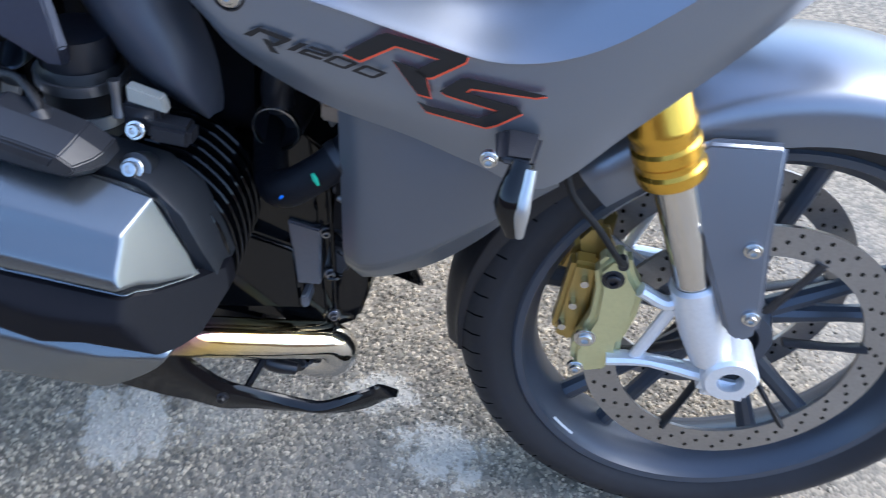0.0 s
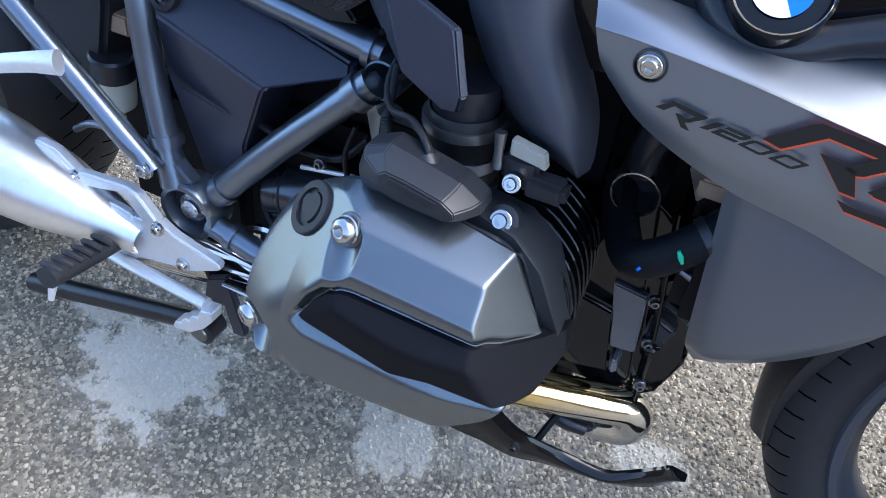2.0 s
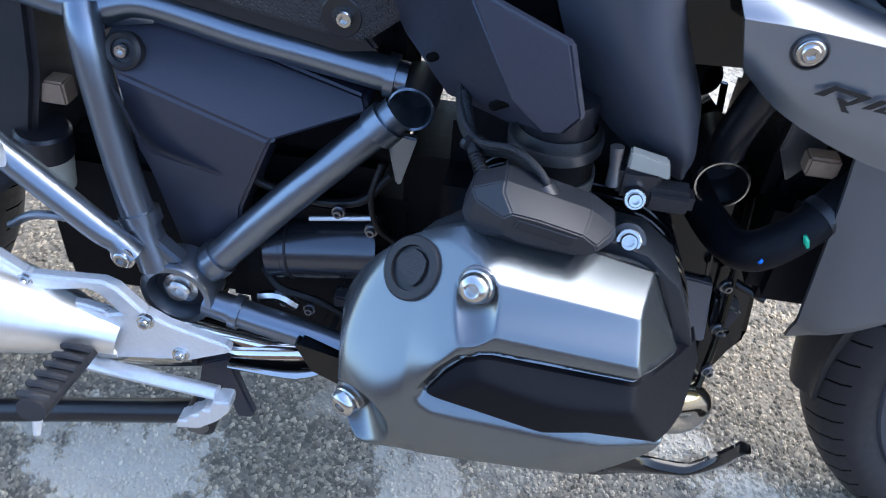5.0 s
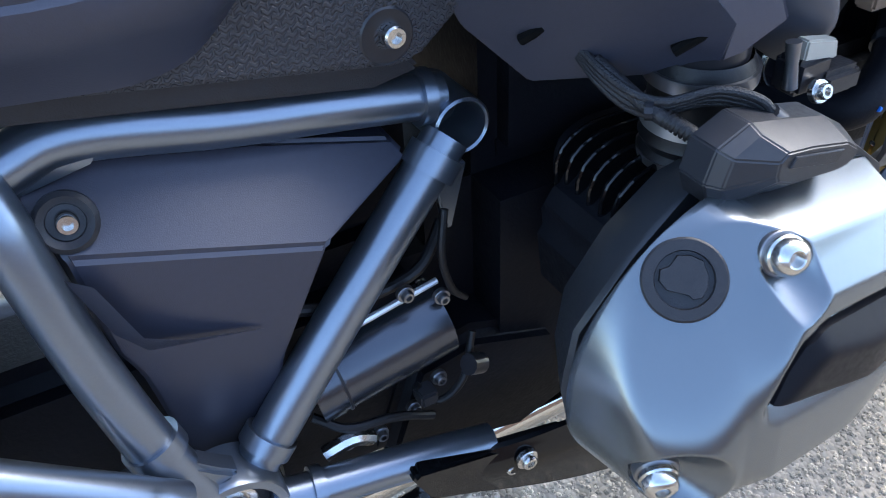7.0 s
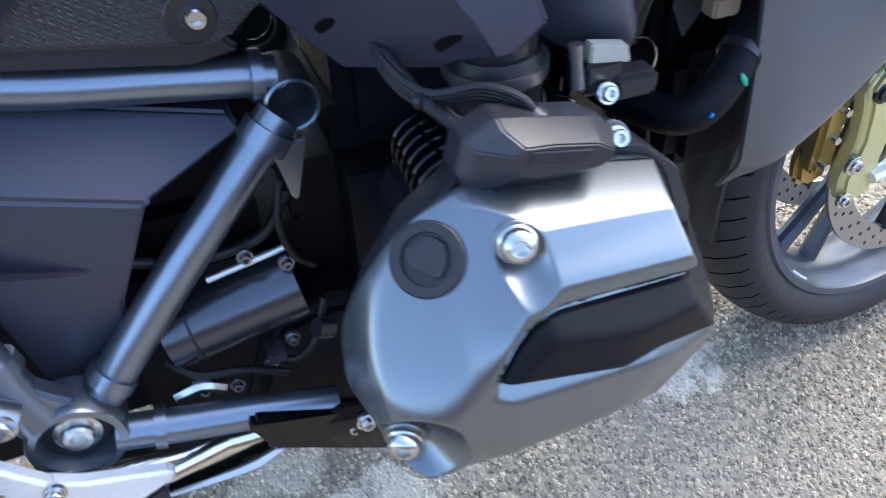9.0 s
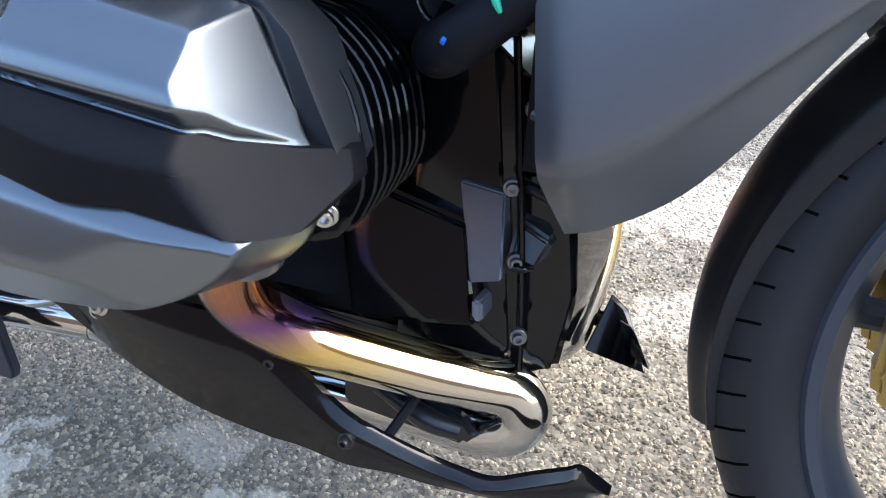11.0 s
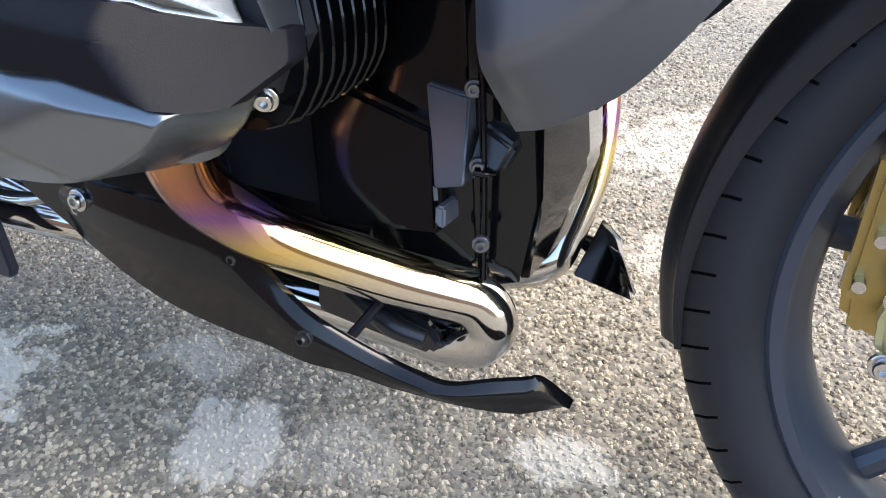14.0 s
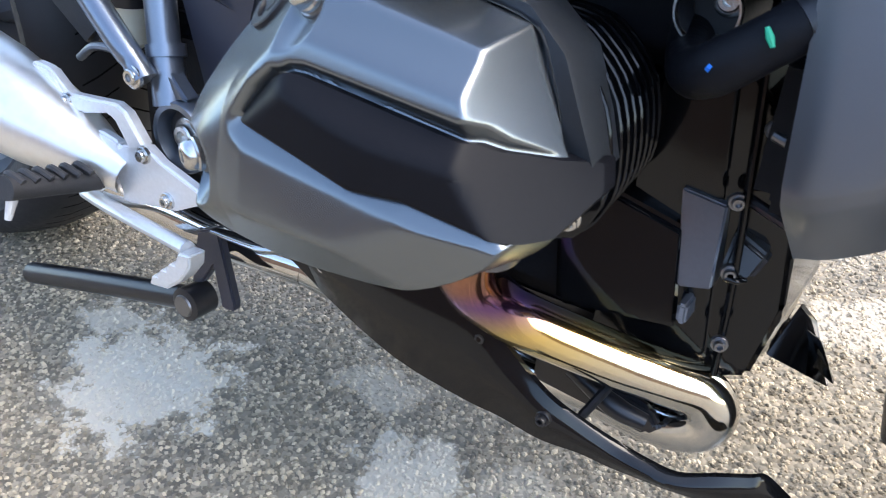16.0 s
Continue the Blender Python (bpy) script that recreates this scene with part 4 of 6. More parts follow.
def build_seat_area():
    for s in (-1, 1):
        o = [(-0.90, 0.66), (-0.64, 0.618), (-0.576, 0.606), (-0.392, 0.576), (-0.378, 0.577), (-0.352, 0.598), (-0.30, 0.64), (-0.30, 0.70), (-0.50, 0.72), (-0.90, 0.76)]
        trim = part("side_trim", plate(o, s * 0.075, s * 0.111, 0.004, 2), WOVEN, bike, "black side trim with a wavy moulded texture")
        part("trim_lip", plate([(-0.90, 0.645), (-0.576, 0.590), (-0.40, 0.560), (-0.37, 0.565), (-0.38, 0.577), (-0.576, 0.607), (-0.90, 0.662)], s * 0.070, s * 0.098, 0.003), BLACK, trim)
        bolt("trim_screw", (-0.393, s * 0.111, 0.595), (0, s, 0), 0.0062, trim, None, False)
        part("screw_recess", spin([(-0.001, 0.0), (0.0006, 0.0145), (-0.001, 0.0165)], (-0.396, s * 0.1112, 0.595), (0, s, 0), 24), SATIN, trim)
    seat = [[(-0.95, -0.13, 0.66), (-0.95, -0.12, 0.74), (-0.95, 0, 0.78), (-0.95, 0.12, 0.74), (-0.95, 0.13, 0.66)], [(-0.70, -0.135, 0.640), (-0.70, -0.145, 0.70), (-0.70, 0, 0.78), (-0.70, 0.145, 0.70), (-0.70, 0.135, 0.640)], [(-0.575, -0.124, 0.622), (-0.57, -0.142, 0.68), (-0.56, 0, 0.77), (-0.57, 0.142, 0.68), (-0.575, 0.124, 0.622)], [(-0.515, -0.118, 0.616), (-0.50, -0.136, 0.68), (-0.49, 0, 0.77), (-0.50, 0.136, 0.68), (-0.515, 0.118, 0.616)], [(-0.478, -0.113, 0.632), (-0.45, -0.126, 0.68), (-0.42, 0, 0.77), (-0.45, 0.126, 0.68), (-0.478, 0.113, 0.632)], [(-0.43, -0.112, 0.69), (-0.40, -0.112, 0.70), (-0.36, 0, 0.77), (-0.40, 0.112, 0.70), (-0.43, 0.112, 0.69)]]
    part("seat", sheet(seat, 0.01, 5, 5, (0, 0, -1)), DARK, bike, "smooth black rider seat")
    # triangular cover inside the frame
    for s in (-1, 1):
        P = [(-0.588, 0.080, 0.560), (-0.552, 0.078, 0.563), (-0.386, 0.080, 0.516), (-0.380, 0.092, 0.508), (-0.450, 0.129, 0.491), (-0.578, 0.119, 0.527), (-0.590, 0.101, 0.550),
             (-0.486, 0.117, 0.409), (-0.490, 0.112, 0.385), (-0.517, 0.102, 0.322), (-0.556, 0.102, 0.345), (-0.565, 0.117, 0.437), (-0.573, 0.116, 0.458)]
        B = [(x, 0.05, z) for x, y, z in P]
        F = [(6, 0, 1, 2, 3, 4, 5), (5, 4, 7, 11, 12), (7, 8, 11), (8, 9, 10, 11)]
        rim = [0, 1, 2, 3, 4, 7, 8, 9, 10, 11, 12, 5, 6]
        m = len(P)
        F += [(rim[i], rim[(i + 1) % m], rim[(i + 1) % m] + m, rim[i] + m) for i in range(m)] + [tuple(r + m for r in rim)]
        cov = part("side_cover", solid([(x, s * y, z) for x, y, z in P + B], F, 0.003, 2), DARK, bike, "dark grey triangular plastic side cover")
        part("cover_grommet", spin([(-0.004, 0.0155), (0.004, 0.0155), (0.006, 0.013), (0.004, 0.0095), (0.002, 0.009), (0.002, 0)], (-0.5715, s * 0.1075, 0.5415), (0, s, 0.45), 28), BLACK, cov)
        bolt("cover_screw", (-0.571, s * 0.1095, 0.5430), (0, s, 0.15), 0.0055, cov, None, False)
        part("cover_rib", solid([(x - 0.004, s * (y + 0.009), z + 0.024) for x, y, z in [(-0.578, 0.113, 0.495), (-0.566, 0.122, 0.492), (-0.553, 0.123, 0.452), (-0.535, 0.121, 0.440), (-0.490, 0.113, 0.420), (-0.553, 0.113, 0.434), (-0.566, 0.112, 0.452)]], [(0, 1, 2, 6), (2, 3, 5, 6), (3, 4, 5)], 0.0), DARK, cov)
        # louvred panel over the throttle body
        L = [(-0.350, 0.108, 0.588), (-0.314, 0.122, 0.551), (-0.236, 0.188, 0.563), (-0.2225, 0.216, 0.5985), (-0.236, 0.205, 0.640), (-0.300, 0.190, 0.660), (-0.378, 0.106, 0.640), (-0.2640, 0.2215, 0.6075)]
        LB = [(x + 0.004, y - 0.006, z) for x, y, z in L]
        k, loop = len(L), (0, 1, 2, 3, 4, 5, 6)
        faces = [(0, 1, 2, 7, 5, 6), (2, 3, 4, 5, 7)]
        faces += [tuple(i + k for i in f) for f in faces] + [(loop[i], loop[(i + 1) % 7], loop[(i + 1) % 7] + k, loop[i] + k) for i in range(7)]
        pan = part("slotted_panel", solid([(x, s * y, z) for x, y, z in L + LB], faces, 0.0015), DARK, bike, "dark angular panel with two slots", angle=14)
        # solid bars; the shade inside the slots is put into their colour
        for a, b in (((-0.3265, 0.1335, 0.583), (-0.3000, 0.1560, 0.6065)), ((-0.2754, 0.1960, 0.587), (-0.2600, 0.2085, 0.6020))):
            part("slot", tube([(a[0], s * (a[1] - 0.0026), a[2]), (b[0], s * (b[1] - 0.0026), b[2])], 0.0048, 8, 1, flat=0.7), SLOT_SHADE, pan)


build_seat_area()


def build_frame():
    for s in (-1, 1):
        def q(*pts):
            return [(x, s * y, z) for x, y, z in pts]

        fr = part("frame_node", spin([(-0.020, 0.0), (-0.020, 0.034), (-0.006, 0.0345), (0.012, 0.0345), (0.015, 0.033), (0.015, 0.0275), (0.006, 0.0255), (0.0, 0.0245), (0.0, 0.0)], (-0.543, s * 0.136, 0.325), (0, s, 0), 40), FRAME, bike, "blue-grey cast frame node at the swing arm pivot")
        # flat black disc paints the shade of the deep pivot cavity
        part("pivot_shade_disc", spin([(0.0015, 0.024), (0.0015, 0.0)], (-0.543, s * 0.136, 0.325), (0, s, 0), 32), BLACK, fr)
        bolt("pivot_bolt", (-0.543, s * 0.138, 0.325), (0, s, 0), 0.0115, fr, STEEL, True, 0.009)
        part("frame_tube", tube(q((-0.525, 0.128, 0.338), (-0.44, 0.112, 0.430), (-0.355, 0.093, 0.514)), 0.0150, 24, 6), FRAME, bike, "blue-grey painted frame tube")
        part("weld_collar", tube(q((-0.372, 0.097, 0.496), (-0.362, 0.095, 0.507)), 0.0182, 24, 1), FRAME, bike)
        part("weld_collar", tube(q((-0.514, 0.126, 0.351), (-0.506, 0.124, 0.359)), 0.0180, 24, 1), FRAME, bike)
        part("frame_tube", tube(q((-0.352, 0.078, 0.535), (-0.42, 0.080, 0.547), (-0.482, 0.081, 0.557), (-0.560, 0.083, 0.573), (-0.61, 0.092, 0.568), (-0.70, 0.105, 0.60), (-0.80, 0.11, 0.65)), 0.0142, 24, 6), FRAME, bike, "blue-grey painted frame tube")
        part("weld_collar", tube(q((-0.360, 0.079, 0.537), (-0.368, 0.079, 0.538)), 0.0178, 24, 1), FRAME, bike)
        ring = spin([(-0.03, 0.0165), (0.018, 0.0165), (0.0195, 0.0178), (0.018, 0.0192), (-0.03, 0.0192)], (-0.345, s * 0.078, 0.519), (0, s, 0), 32, True)
        rg = part("tube_end", ring, FRAME, bike, "open cross tube end of the frame")
        # black disc stands for the shaded inside of the open tube
        part("tube_shade_disc", spin([(-0.018, 0.0165), (-0.018, 0.0)], (-0.345, s * 0.078, 0.519), (0, s, 0), 24), BLACK, rg)
        bolt("tube_bolt", (-0.348, s * 0.062, 0.525), (0, s, 0), 0.006, rg)
        part("frame_gusset", plate([(-0.366, 0.492), (-0.339, 0.489), (-0.352, 0.440), (-0.356, 0.442)], s * 0.082, s * 0.090, 0.0015), FRAME, bike, "small pointed grey gusset")
        part("frame_tube", tube(q((-0.560, 0.140, 0.350), (-0.574, 0.132, 0.400), (-0.588, 0.122, 0.470), (-0.598, 0.112, 0.545), (-0.604, 0.100, 0.572)), [0.017, 0.0148, 0.0142, 0.0142, 0.0142], 24, 5), FRAME, bike, "blue-grey painted frame tube")
        part("weld_collar", tube(q((-0.571, 0.133, 0.391), (-0.574, 0.131, 0.402)), 0.0180, 24, 1), FRAME, bike)
        part("tube_web", plate([(-0.585, 0.565), (-0.596, 0.548), (-0.585, 0.553), (-0.550, 0.560), (-0.545, 0.566)], s * 0.084, s * 0.094, 0.002), FRAME, bike)
        part("subframe_strut", tube(q((-0.570, 0.160, 0.375), (-0.582, 0.160, 0.390), (-0.60, 0.160, 0.405), (-0.68, 0.156, 0.475), (-0.79, 0.148, 0.565)), [0.0135, 0.011, 0.0125, 0.0125, 0.0125], 20, 5), FRAME, bike, "bolted blue-grey subframe strut")
        bolt("strut_bolt", (-0.574, s * 0.168, 0.379), (0, s, 0), 0.0075, fr)
        part("node_web", plate([(-0.572, 0.350), (-0.556, 0.384), (-0.545, 0.372), (-0.532, 0.360)], s * 0.128, s * 0.146, 0.003), FRAME, fr)
        part("frame_tube", tube(q((-0.520, 0.138, 0.312), (-0.48, 0.141, 0.305), (-0.42, 0.145, 0.296), (-0.36, 0.150, 0.285)), 0.0135, 20, 5), FRAME, bike, "blue-grey painted frame tube")
        part("weld_collar", tube(q((-0.494, 0.140, 0.3075), (-0.486, 0.1405, 0.306)), 0.0165, 24, 1), FRAME, bike)
        gp = part("guard_plate", plate([(-0.430, 0.303), (-0.424, 0.307), (-0.300, 0.276), (-0.275, 0.250), (-0.287, 0.214), (-0.352, 0.239), (-0.415, 0.270)], s * 0.152, s * 0.1655, 0.0025), GLOSS, bike, "gloss black plate beside the engine")
        bolt("plate_screw", (-0.3525, s * 0.1660, 0.2695), (0, s, 0), 0.0050, gp)
        part("passenger_bracket", tube(q((-0.655, 0.172, 0.474), (-0.69, 0.182, 0.468), (-0.78, 0.19, 0.440), (-0.86, 0.20, 0.42)), [0.010, 0.008, 0.007, 0.007], 12, 4, flat=1.3), ALU, bike, "silver passenger peg bracket")


build_frame()


COILCAP = mat("satin_black_cap", (0.018, 0.019, 0.023), 0.40, 0.0, 0.12, 300, 0.10, 1500)
SLIDER = mat("black_slider_plastic", (0.007, 0.007, 0.009), 0.42, 0.0, 0.15, 300, 0.10, 1500)
STARTER = mat("glossy_starter_paint", (0.085, 0.092, 0.108), 0.24, 0.8, 0.05, 200)
RIB = mat("grey_satin_rib", (0.15, 0.16, 0.185), 0.34, 0.5, 0.08, 300)
BLOCK = mat("blackened_casting", (0.006, 0.0065, 0.009), 0.55, 0.0, 0.3, 120, 0.4, 300)

SLIDER.node_tree.nodes["Principled BSDF"].inputs["Specular IOR Level"].default_value = 0.10
BLOCK.node_tree.nodes["Principled BSDF"].inputs["Specular IOR Level"].default_value = 0.14


def build_engine():
    part("crankcase", box((-0.355, -0.092, 0.245), (-0.125, 0.092, 0.490), 0.04, 4), BLOCK, bike, "black engine block")
    part("gearbox", box((-0.53, -0.085, 0.215), (-0.35, 0.085, 0.43), 0.03, 4), BLOCK, bike, "black gearbox housing")
    part("airbox", box((-0.31, -0.07, 0.46), (-0.125, 0.07, 0.66), 0.015, 2), BLOCK, bike, "black air box")
    part("battery_tray", box((-0.57, -0.05, 0.43), (-0.36, 0.05, 0.60), 0.01, 2), BLOCK, bike)
    part("sump", box((-0.40, -0.07, 0.190), (-0.12, 0.07, 0.25), 0.015, 2), SATIN, bike)
    rad = part("radiator", box((0.0, -0.12, 0.47), (0.05, 0.12, 0.70), 0.008, 2), BLOCK, bike, "black radiator core behind the fairing")
    # two black boxes added to keep the shaded gaps behind the fairing dark
    part("bay_filler", box((-0.06, -0.09, 0.47), (0.02, 0.09, 0.66), 0.01, 2), BLOCK, bike)
    part("gap_filler", box((-0.055, -0.125, 0.40), (0.03, 0.125, 0.50), 0.012, 2), BLOCK, bike, "black filler box in the shaded gap behind the fairing")
    # starter motor
    part("starter_motor", tube([(-0.462, -0.085, 0.349), (-0.365, -0.085, 0.366)], 0.031, 28, 1), STARTER, bike, "black starter motor")
    part("starter_cap", tube([(-0.470, -0.085, 0.3475), (-0.455, -0.085, 0.350)], 0.0316, 28, 1), STARTER, bike)
    part("starter_band", tube([(-0.4505, -0.085, 0.351), (-0.4485, -0.085, 0.3513)], 0.0318, 28, 1), BLACK, bike)
    # added black plate: darkens the shaded gap and hides the pipe behind
    part("shade_filler_plate", plate([(-0.430, 0.240), (-0.395, 0.335), (-0.340, 0.345), (-0.262, 0.318), (-0.245, 0.225), (-0.300, 0.205)], -0.040, -0.100, 0.012, 3), BLOCK, bike, "black filler plate where the gap lies in shade")
    part("oil_pipe", tube([(-0.43, -0.10, 0.398), (-0.37, -0.098, 0.408)], 0.0025, 8, 1), ALU, bike)
    for k, (x, z) in enumerate(((-0.455, 0.300), (-0.43, 0.298), (-0.40, 0.305), (-0.38, 0.33), (-0.372, 0.402), (-0.40, 0.42))):
        bolt("case_bolt", (x, -0.108 - 0.004 * (k % 2), z), (0, -1, 0), 0.0042, bike, TITAN)
    for k, pts in enumerate((((-0.50, -0.10, 0.44), (-0.46, -0.100, 0.425), (-0.43, -0.100, 0.418), (-0.385, -0.10, 0.425), (-0.36, -0.09, 0.45)), ((-0.40, -0.115, 0.335), (-0.385, -0.12, 0.315), (-0.365, -0.122, 0.33), (-0.35, -0.11, 0.36)), ((-0.475, -0.105, 0.335), (-0.455, -0.118, 0.325), (-0.42, -0.12, 0.318), (-0.39, -0.118, 0.30)), ((-0.365, -0.105, 0.47), (-0.372, -0.112, 0.44), (-0.366, -0.112, 0.41), (-0.352, -0.105, 0.39)))):
        part("cable", tube(pts, (0.0042, 0.0030, 0.0036, 0.0028)[k], 10, 6), HOSE, bike)
    part("cable_clip", box((-0.402, -0.128, 0.322), (-0.388, -0.112, 0.334), 0.002), BLACK, bike)
    part("sensor", tube([(-0.362, -0.125, 0.345), (-0.350, -0.122, 0.338)], 0.008, 12, 1), SATIN, bike)
    part("gear_linkage", tube([(-0.475, -0.12, 0.312), (-0.455, -0.122, 0.318), (-0.44, -0.12, 0.308)], 0.006, 8, 4), STEEL, bike)
    for s in (-1, 1):
        # finned barrel
        fin = [(-0.285, 0.420), (-0.292, 0.484), (-0.272, 0.506), (-0.235, 0.509), (-0.172, 0.506), (-0.146, 0.494), (-0.123, 0.468), (-0.114, 0.430), (-0.119, 0.402), (-0.145, 0.380), (-0.25, 0.374), (-0.275, 0.390)]
        fin = [(p.x, p.z) for p in smooth_line([(x, 0, z) for x, z in fin], 3, True)]
        barrel = part("cylinder_barrel", plate([(-0.20 + (x + 0.20) * 0.80, 0.448 + (z - 0.448) * 0.80) for x, z in fin], s * 0.09, s * 0.215, 0.004), BLOCK, bike, "black finned cylinder")
        for k in range(8):
            y = 0.110 + 0.0132 * k
            g = 1.0 - 0.012 * abs(6 - k)
            part("cooling_fin", plate([(-0.20 + (x + 0.20) * g, 0.448 + (z - 0.448) * g) for x, z in fin], s * y, s * (y + 0.0034), 0.0010, 1), GLOSS, barrel)
        # cylinder head that the cover is bolted to
        hd = [(-0.276, 0.521), (-0.318, 0.495), (-0.350, 0.455), (-0.356, 0.411), (-0.347, 0.369), (-0.300, 0.348), (-0.237, 0.351), (-0.172, 0.375), (-0.128, 0.405), (-0.114, 0.438), (-0.1225, 0.464), (-0.138, 0.498), (-0.163, 0.518), (-0.210, 0.526)]
        back = [0.90, 0.86, 0.84, 0.84, 0.84, 0.86, 0.88, 0.92, 0.96, 0.98, 0.98, 0.98, 0.98, 0.96]
        rear = [0.222, 0.228, 0.228, 0.228, 0.228, 0.228, 0.228, 0.228, 0.226, 0.230, 0.236, 0.236, 0.232, 0.226]
        bm = bmesh.new()
        rows = []
        for g, dy in ((0.0, -0.038), (1.0, -0.004), (0.99, 0.0), (0.88, 0.0)):
            rows.append([bm.verts.new((-0.235 + (x + 0.235) * (g or e), s * ((y if g else 0.228) + dy), 0.44 + (z - 0.44) * (g or e))) for (x, z), y, e in zip(hd, rear, back)])
        for p, q in zip(rows, rows[1:]):
            for k in range(14):
                bm.faces.new((p[k], p[(k + 1) % 14], q[(k + 1) % 14], q[k]))
        bm.faces.new(rows[0])
        bm.faces.new(rows[-1])
        part("cylinder_head", bm, HEADCAST, bike, "dark satin cylinder head casting")
        part("head_casting", plate([(-0.300, 0.400), (-0.306, 0.450), (-0.286, 0.482), (-0.250, 0.490), (-0.205, 0.470), (-0.205, 0.380), (-0.275, 0.366)], s * 0.11, s * 0.200, 0.012, 3), BLOCK, bike)
        # cylinder head cover: facets that meet in softly rounded edges over the outline
        outline = [(-0.276, 0.5275), (-0.304, 0.5170), (-0.327, 0.5000), (-0.346, 0.4780), (-0.359, 0.4510), (-0.362, 0.4260), (-0.3610, 0.4000), (-0.3530, 0.3780), (-0.3360, 0.3590), (-0.3080, 0.3470), (-0.2700, 0.3460), (-0.2380, 0.3500), (-0.2050, 0.3560), (-0.1750, 0.3650), (-0.1480, 0.3800), (-0.1280, 0.4000), (-0.1200, 0.4250), (-0.1260, 0.4440), (-0.1330, 0.4580), (-0.1430, 0.4860), (-0.1520, 0.5040), (-0.1630, 0.5115), (-0.1900, 0.5175), (-0.2300, 0.5240)]
        outline = [(p.x, p.z) for p in smooth_line([(x, 0, z) for x, z in outline], 5, True)]
        slider = [(-0.2895, 0.4445), (-0.2790, 0.4600), (-0.2690, 0.4712), (-0.2600, 0.4757), (-0.2520, 0.4755), (-0.1560, 0.4590), (-0.1480, 0.4545), (-0.1280, 0.4475), (-0.1130, 0.4440), (-0.1080, 0.4300), (-0.1180, 0.4130), (-0.1270, 0.4130), (-0.1430, 0.4185), (-0.1850, 0.4270), (-0.2130, 0.4262), (-0.2550, 0.4365)]

        def slider_height(x, z):
            face = [
                plane3(x, z, (-0.2580, 0.3060, 0.4757), (-0.1560, 0.2920, 0.4590), (-0.2500, 0.3144, 0.4645)),
                plane3(x, z, (-0.2889, 0.3150, 0.4446), (-0.2136, 0.3145, 0.4265), (-0.2500, 0.3144, 0.4645)),
                plane3(x, z, (-0.2136, 0.3145, 0.4265), (-0.1423, 0.2995, 0.4205), (-0.1600, 0.3040, 0.4460)),
                plane3(x, z, (-0.1575, 0.3030, 0.4450), (-0.1400, 0.2990, 0.4190), (-0.1285, 0.2510, 0.4440)),
                plane3(x, z, (-0.2889, 0.3120, 0.4446), (-0.2640, 0.3070, 0.4745), (-0.2660, 0.3150, 0.4600)),
            ]
            d = outline_depth(x, z, slider)
            face.append(np.minimum(face[1], face[2]) - 0.0012 + 1.2 * d)
            return soft_min([soft_min(face[:-1], 0.0016), face[-1]], 0.0006)

        def cover_height(x, z):
            face = [
                plane3(x, z, (-0.262, 0.3035, 0.488), (-0.158, 0.2960, 0.466), (-0.2895, 0.3150, 0.4445)),
                plane3(x, z, (-0.300, 0.3170, 0.443), (-0.2136, 0.3150, 0.4265), (-0.260, 0.3215, 0.372)),
                plane3(x, z, (-0.1423, 0.2985, 0.4205), (-0.190, 0.3110, 0.410), (-0.180, 0.3020, 0.370)),
                -soft_min([-plane3(x, z, (-0.256, 0.2815, 0.5173), (-0.166, 0.2725, 0.5005), (-0.262, 0.2905, 0.5055)), -plane3(x, z, (-0.262, 0.2900, 0.5055), (-0.1605, 0.2835, 0.4885), (-0.268, 0.3030, 0.4955))], 0.0012),
                plane3(x, z, (-0.256, 0.2815, 0.5173), (-0.166, 0.2725, 0.5005), (-0.214, 0.2420, 0.5205)),
                plane3(x, z, (-0.166, 0.2730, 0.5005), (-0.1535, 0.2945, 0.4600), (-0.1315, 0.2500, 0.4473)),
            ]
            d = outline_depth(x, z, outline)
            face.append(0.2420 + 5.5 * d)
            face.append(0.3180 - 0.04 * (x + 0.31) + 0.80 * (z - 0.388))
            # rear shoulder: the slope that carries the filler plug and the steep rear face
            face.append(0.2590 + 0.82 * (x + 0.311) - 1.016 * (z - 0.4992))
            face.append(0.2880 + 0.90 * (x + 0.362) - 0.10 * (z - 0.42))
            y = soft_min(face, 0.0013 + 0.0052 * np.clip((-0.285 - x) / 0.02, 0, 1))
            # seat of the slider and the sloping lip round its tail
            e = -outline_depth(x, z, slider)
            lip = 0.3090 + 1.0 * np.clip(e, 0, 1) - 0.06 * np.clip(x + 0.258, 0, 1) + 0.4 * np.clip(x + 0.215, 0, 1)
            y = soft_min([y, np.where(e < 0.02, lip, 9.0)], 0.0010)
            y = soft_min([y, slider_height(x, z) - 0.0045 + 1.9 * np.clip(e - 0.0010, 0, 1)], 0.0007)
            # counterbores of the two cover bolts
            for cx, cz, r, seat in ((-0.2705, 0.5135, 0.0118, 0.2770), (-0.3435, 0.4035, 0.0110, 0.2830)):
                y = soft_min([y, seat + 1.6 * np.clip(np.hypot(x - cx, z - cz) - r, 0, 1)], 0.0006)
            return y

        bm = dome(outline, (-0.230, 0.440), cover_height, s, 0.238, 560 if s < 0 else 60, 116 if s < 0 else 20)
        cov = part("cylinder_head_cover", bm, COVER, bike, "gunmetal cylinder head cover with a raised ridge", angle=50)

        bm = dome(slider, (-0.200, 0.443), slider_height, s, None, 200 if s < 0 else 40, 30 if s < 0 else 8)
        part("cover_slider", bm, SLIDER, cov, "black plastic slider wrapped round the cover", angle=40)
        pn = V((-0.50, s * 0.61, 0.62)).normalized()
        pc = V((-0.311, s * 0.2590, 0.4992)) + pn * 0.0018
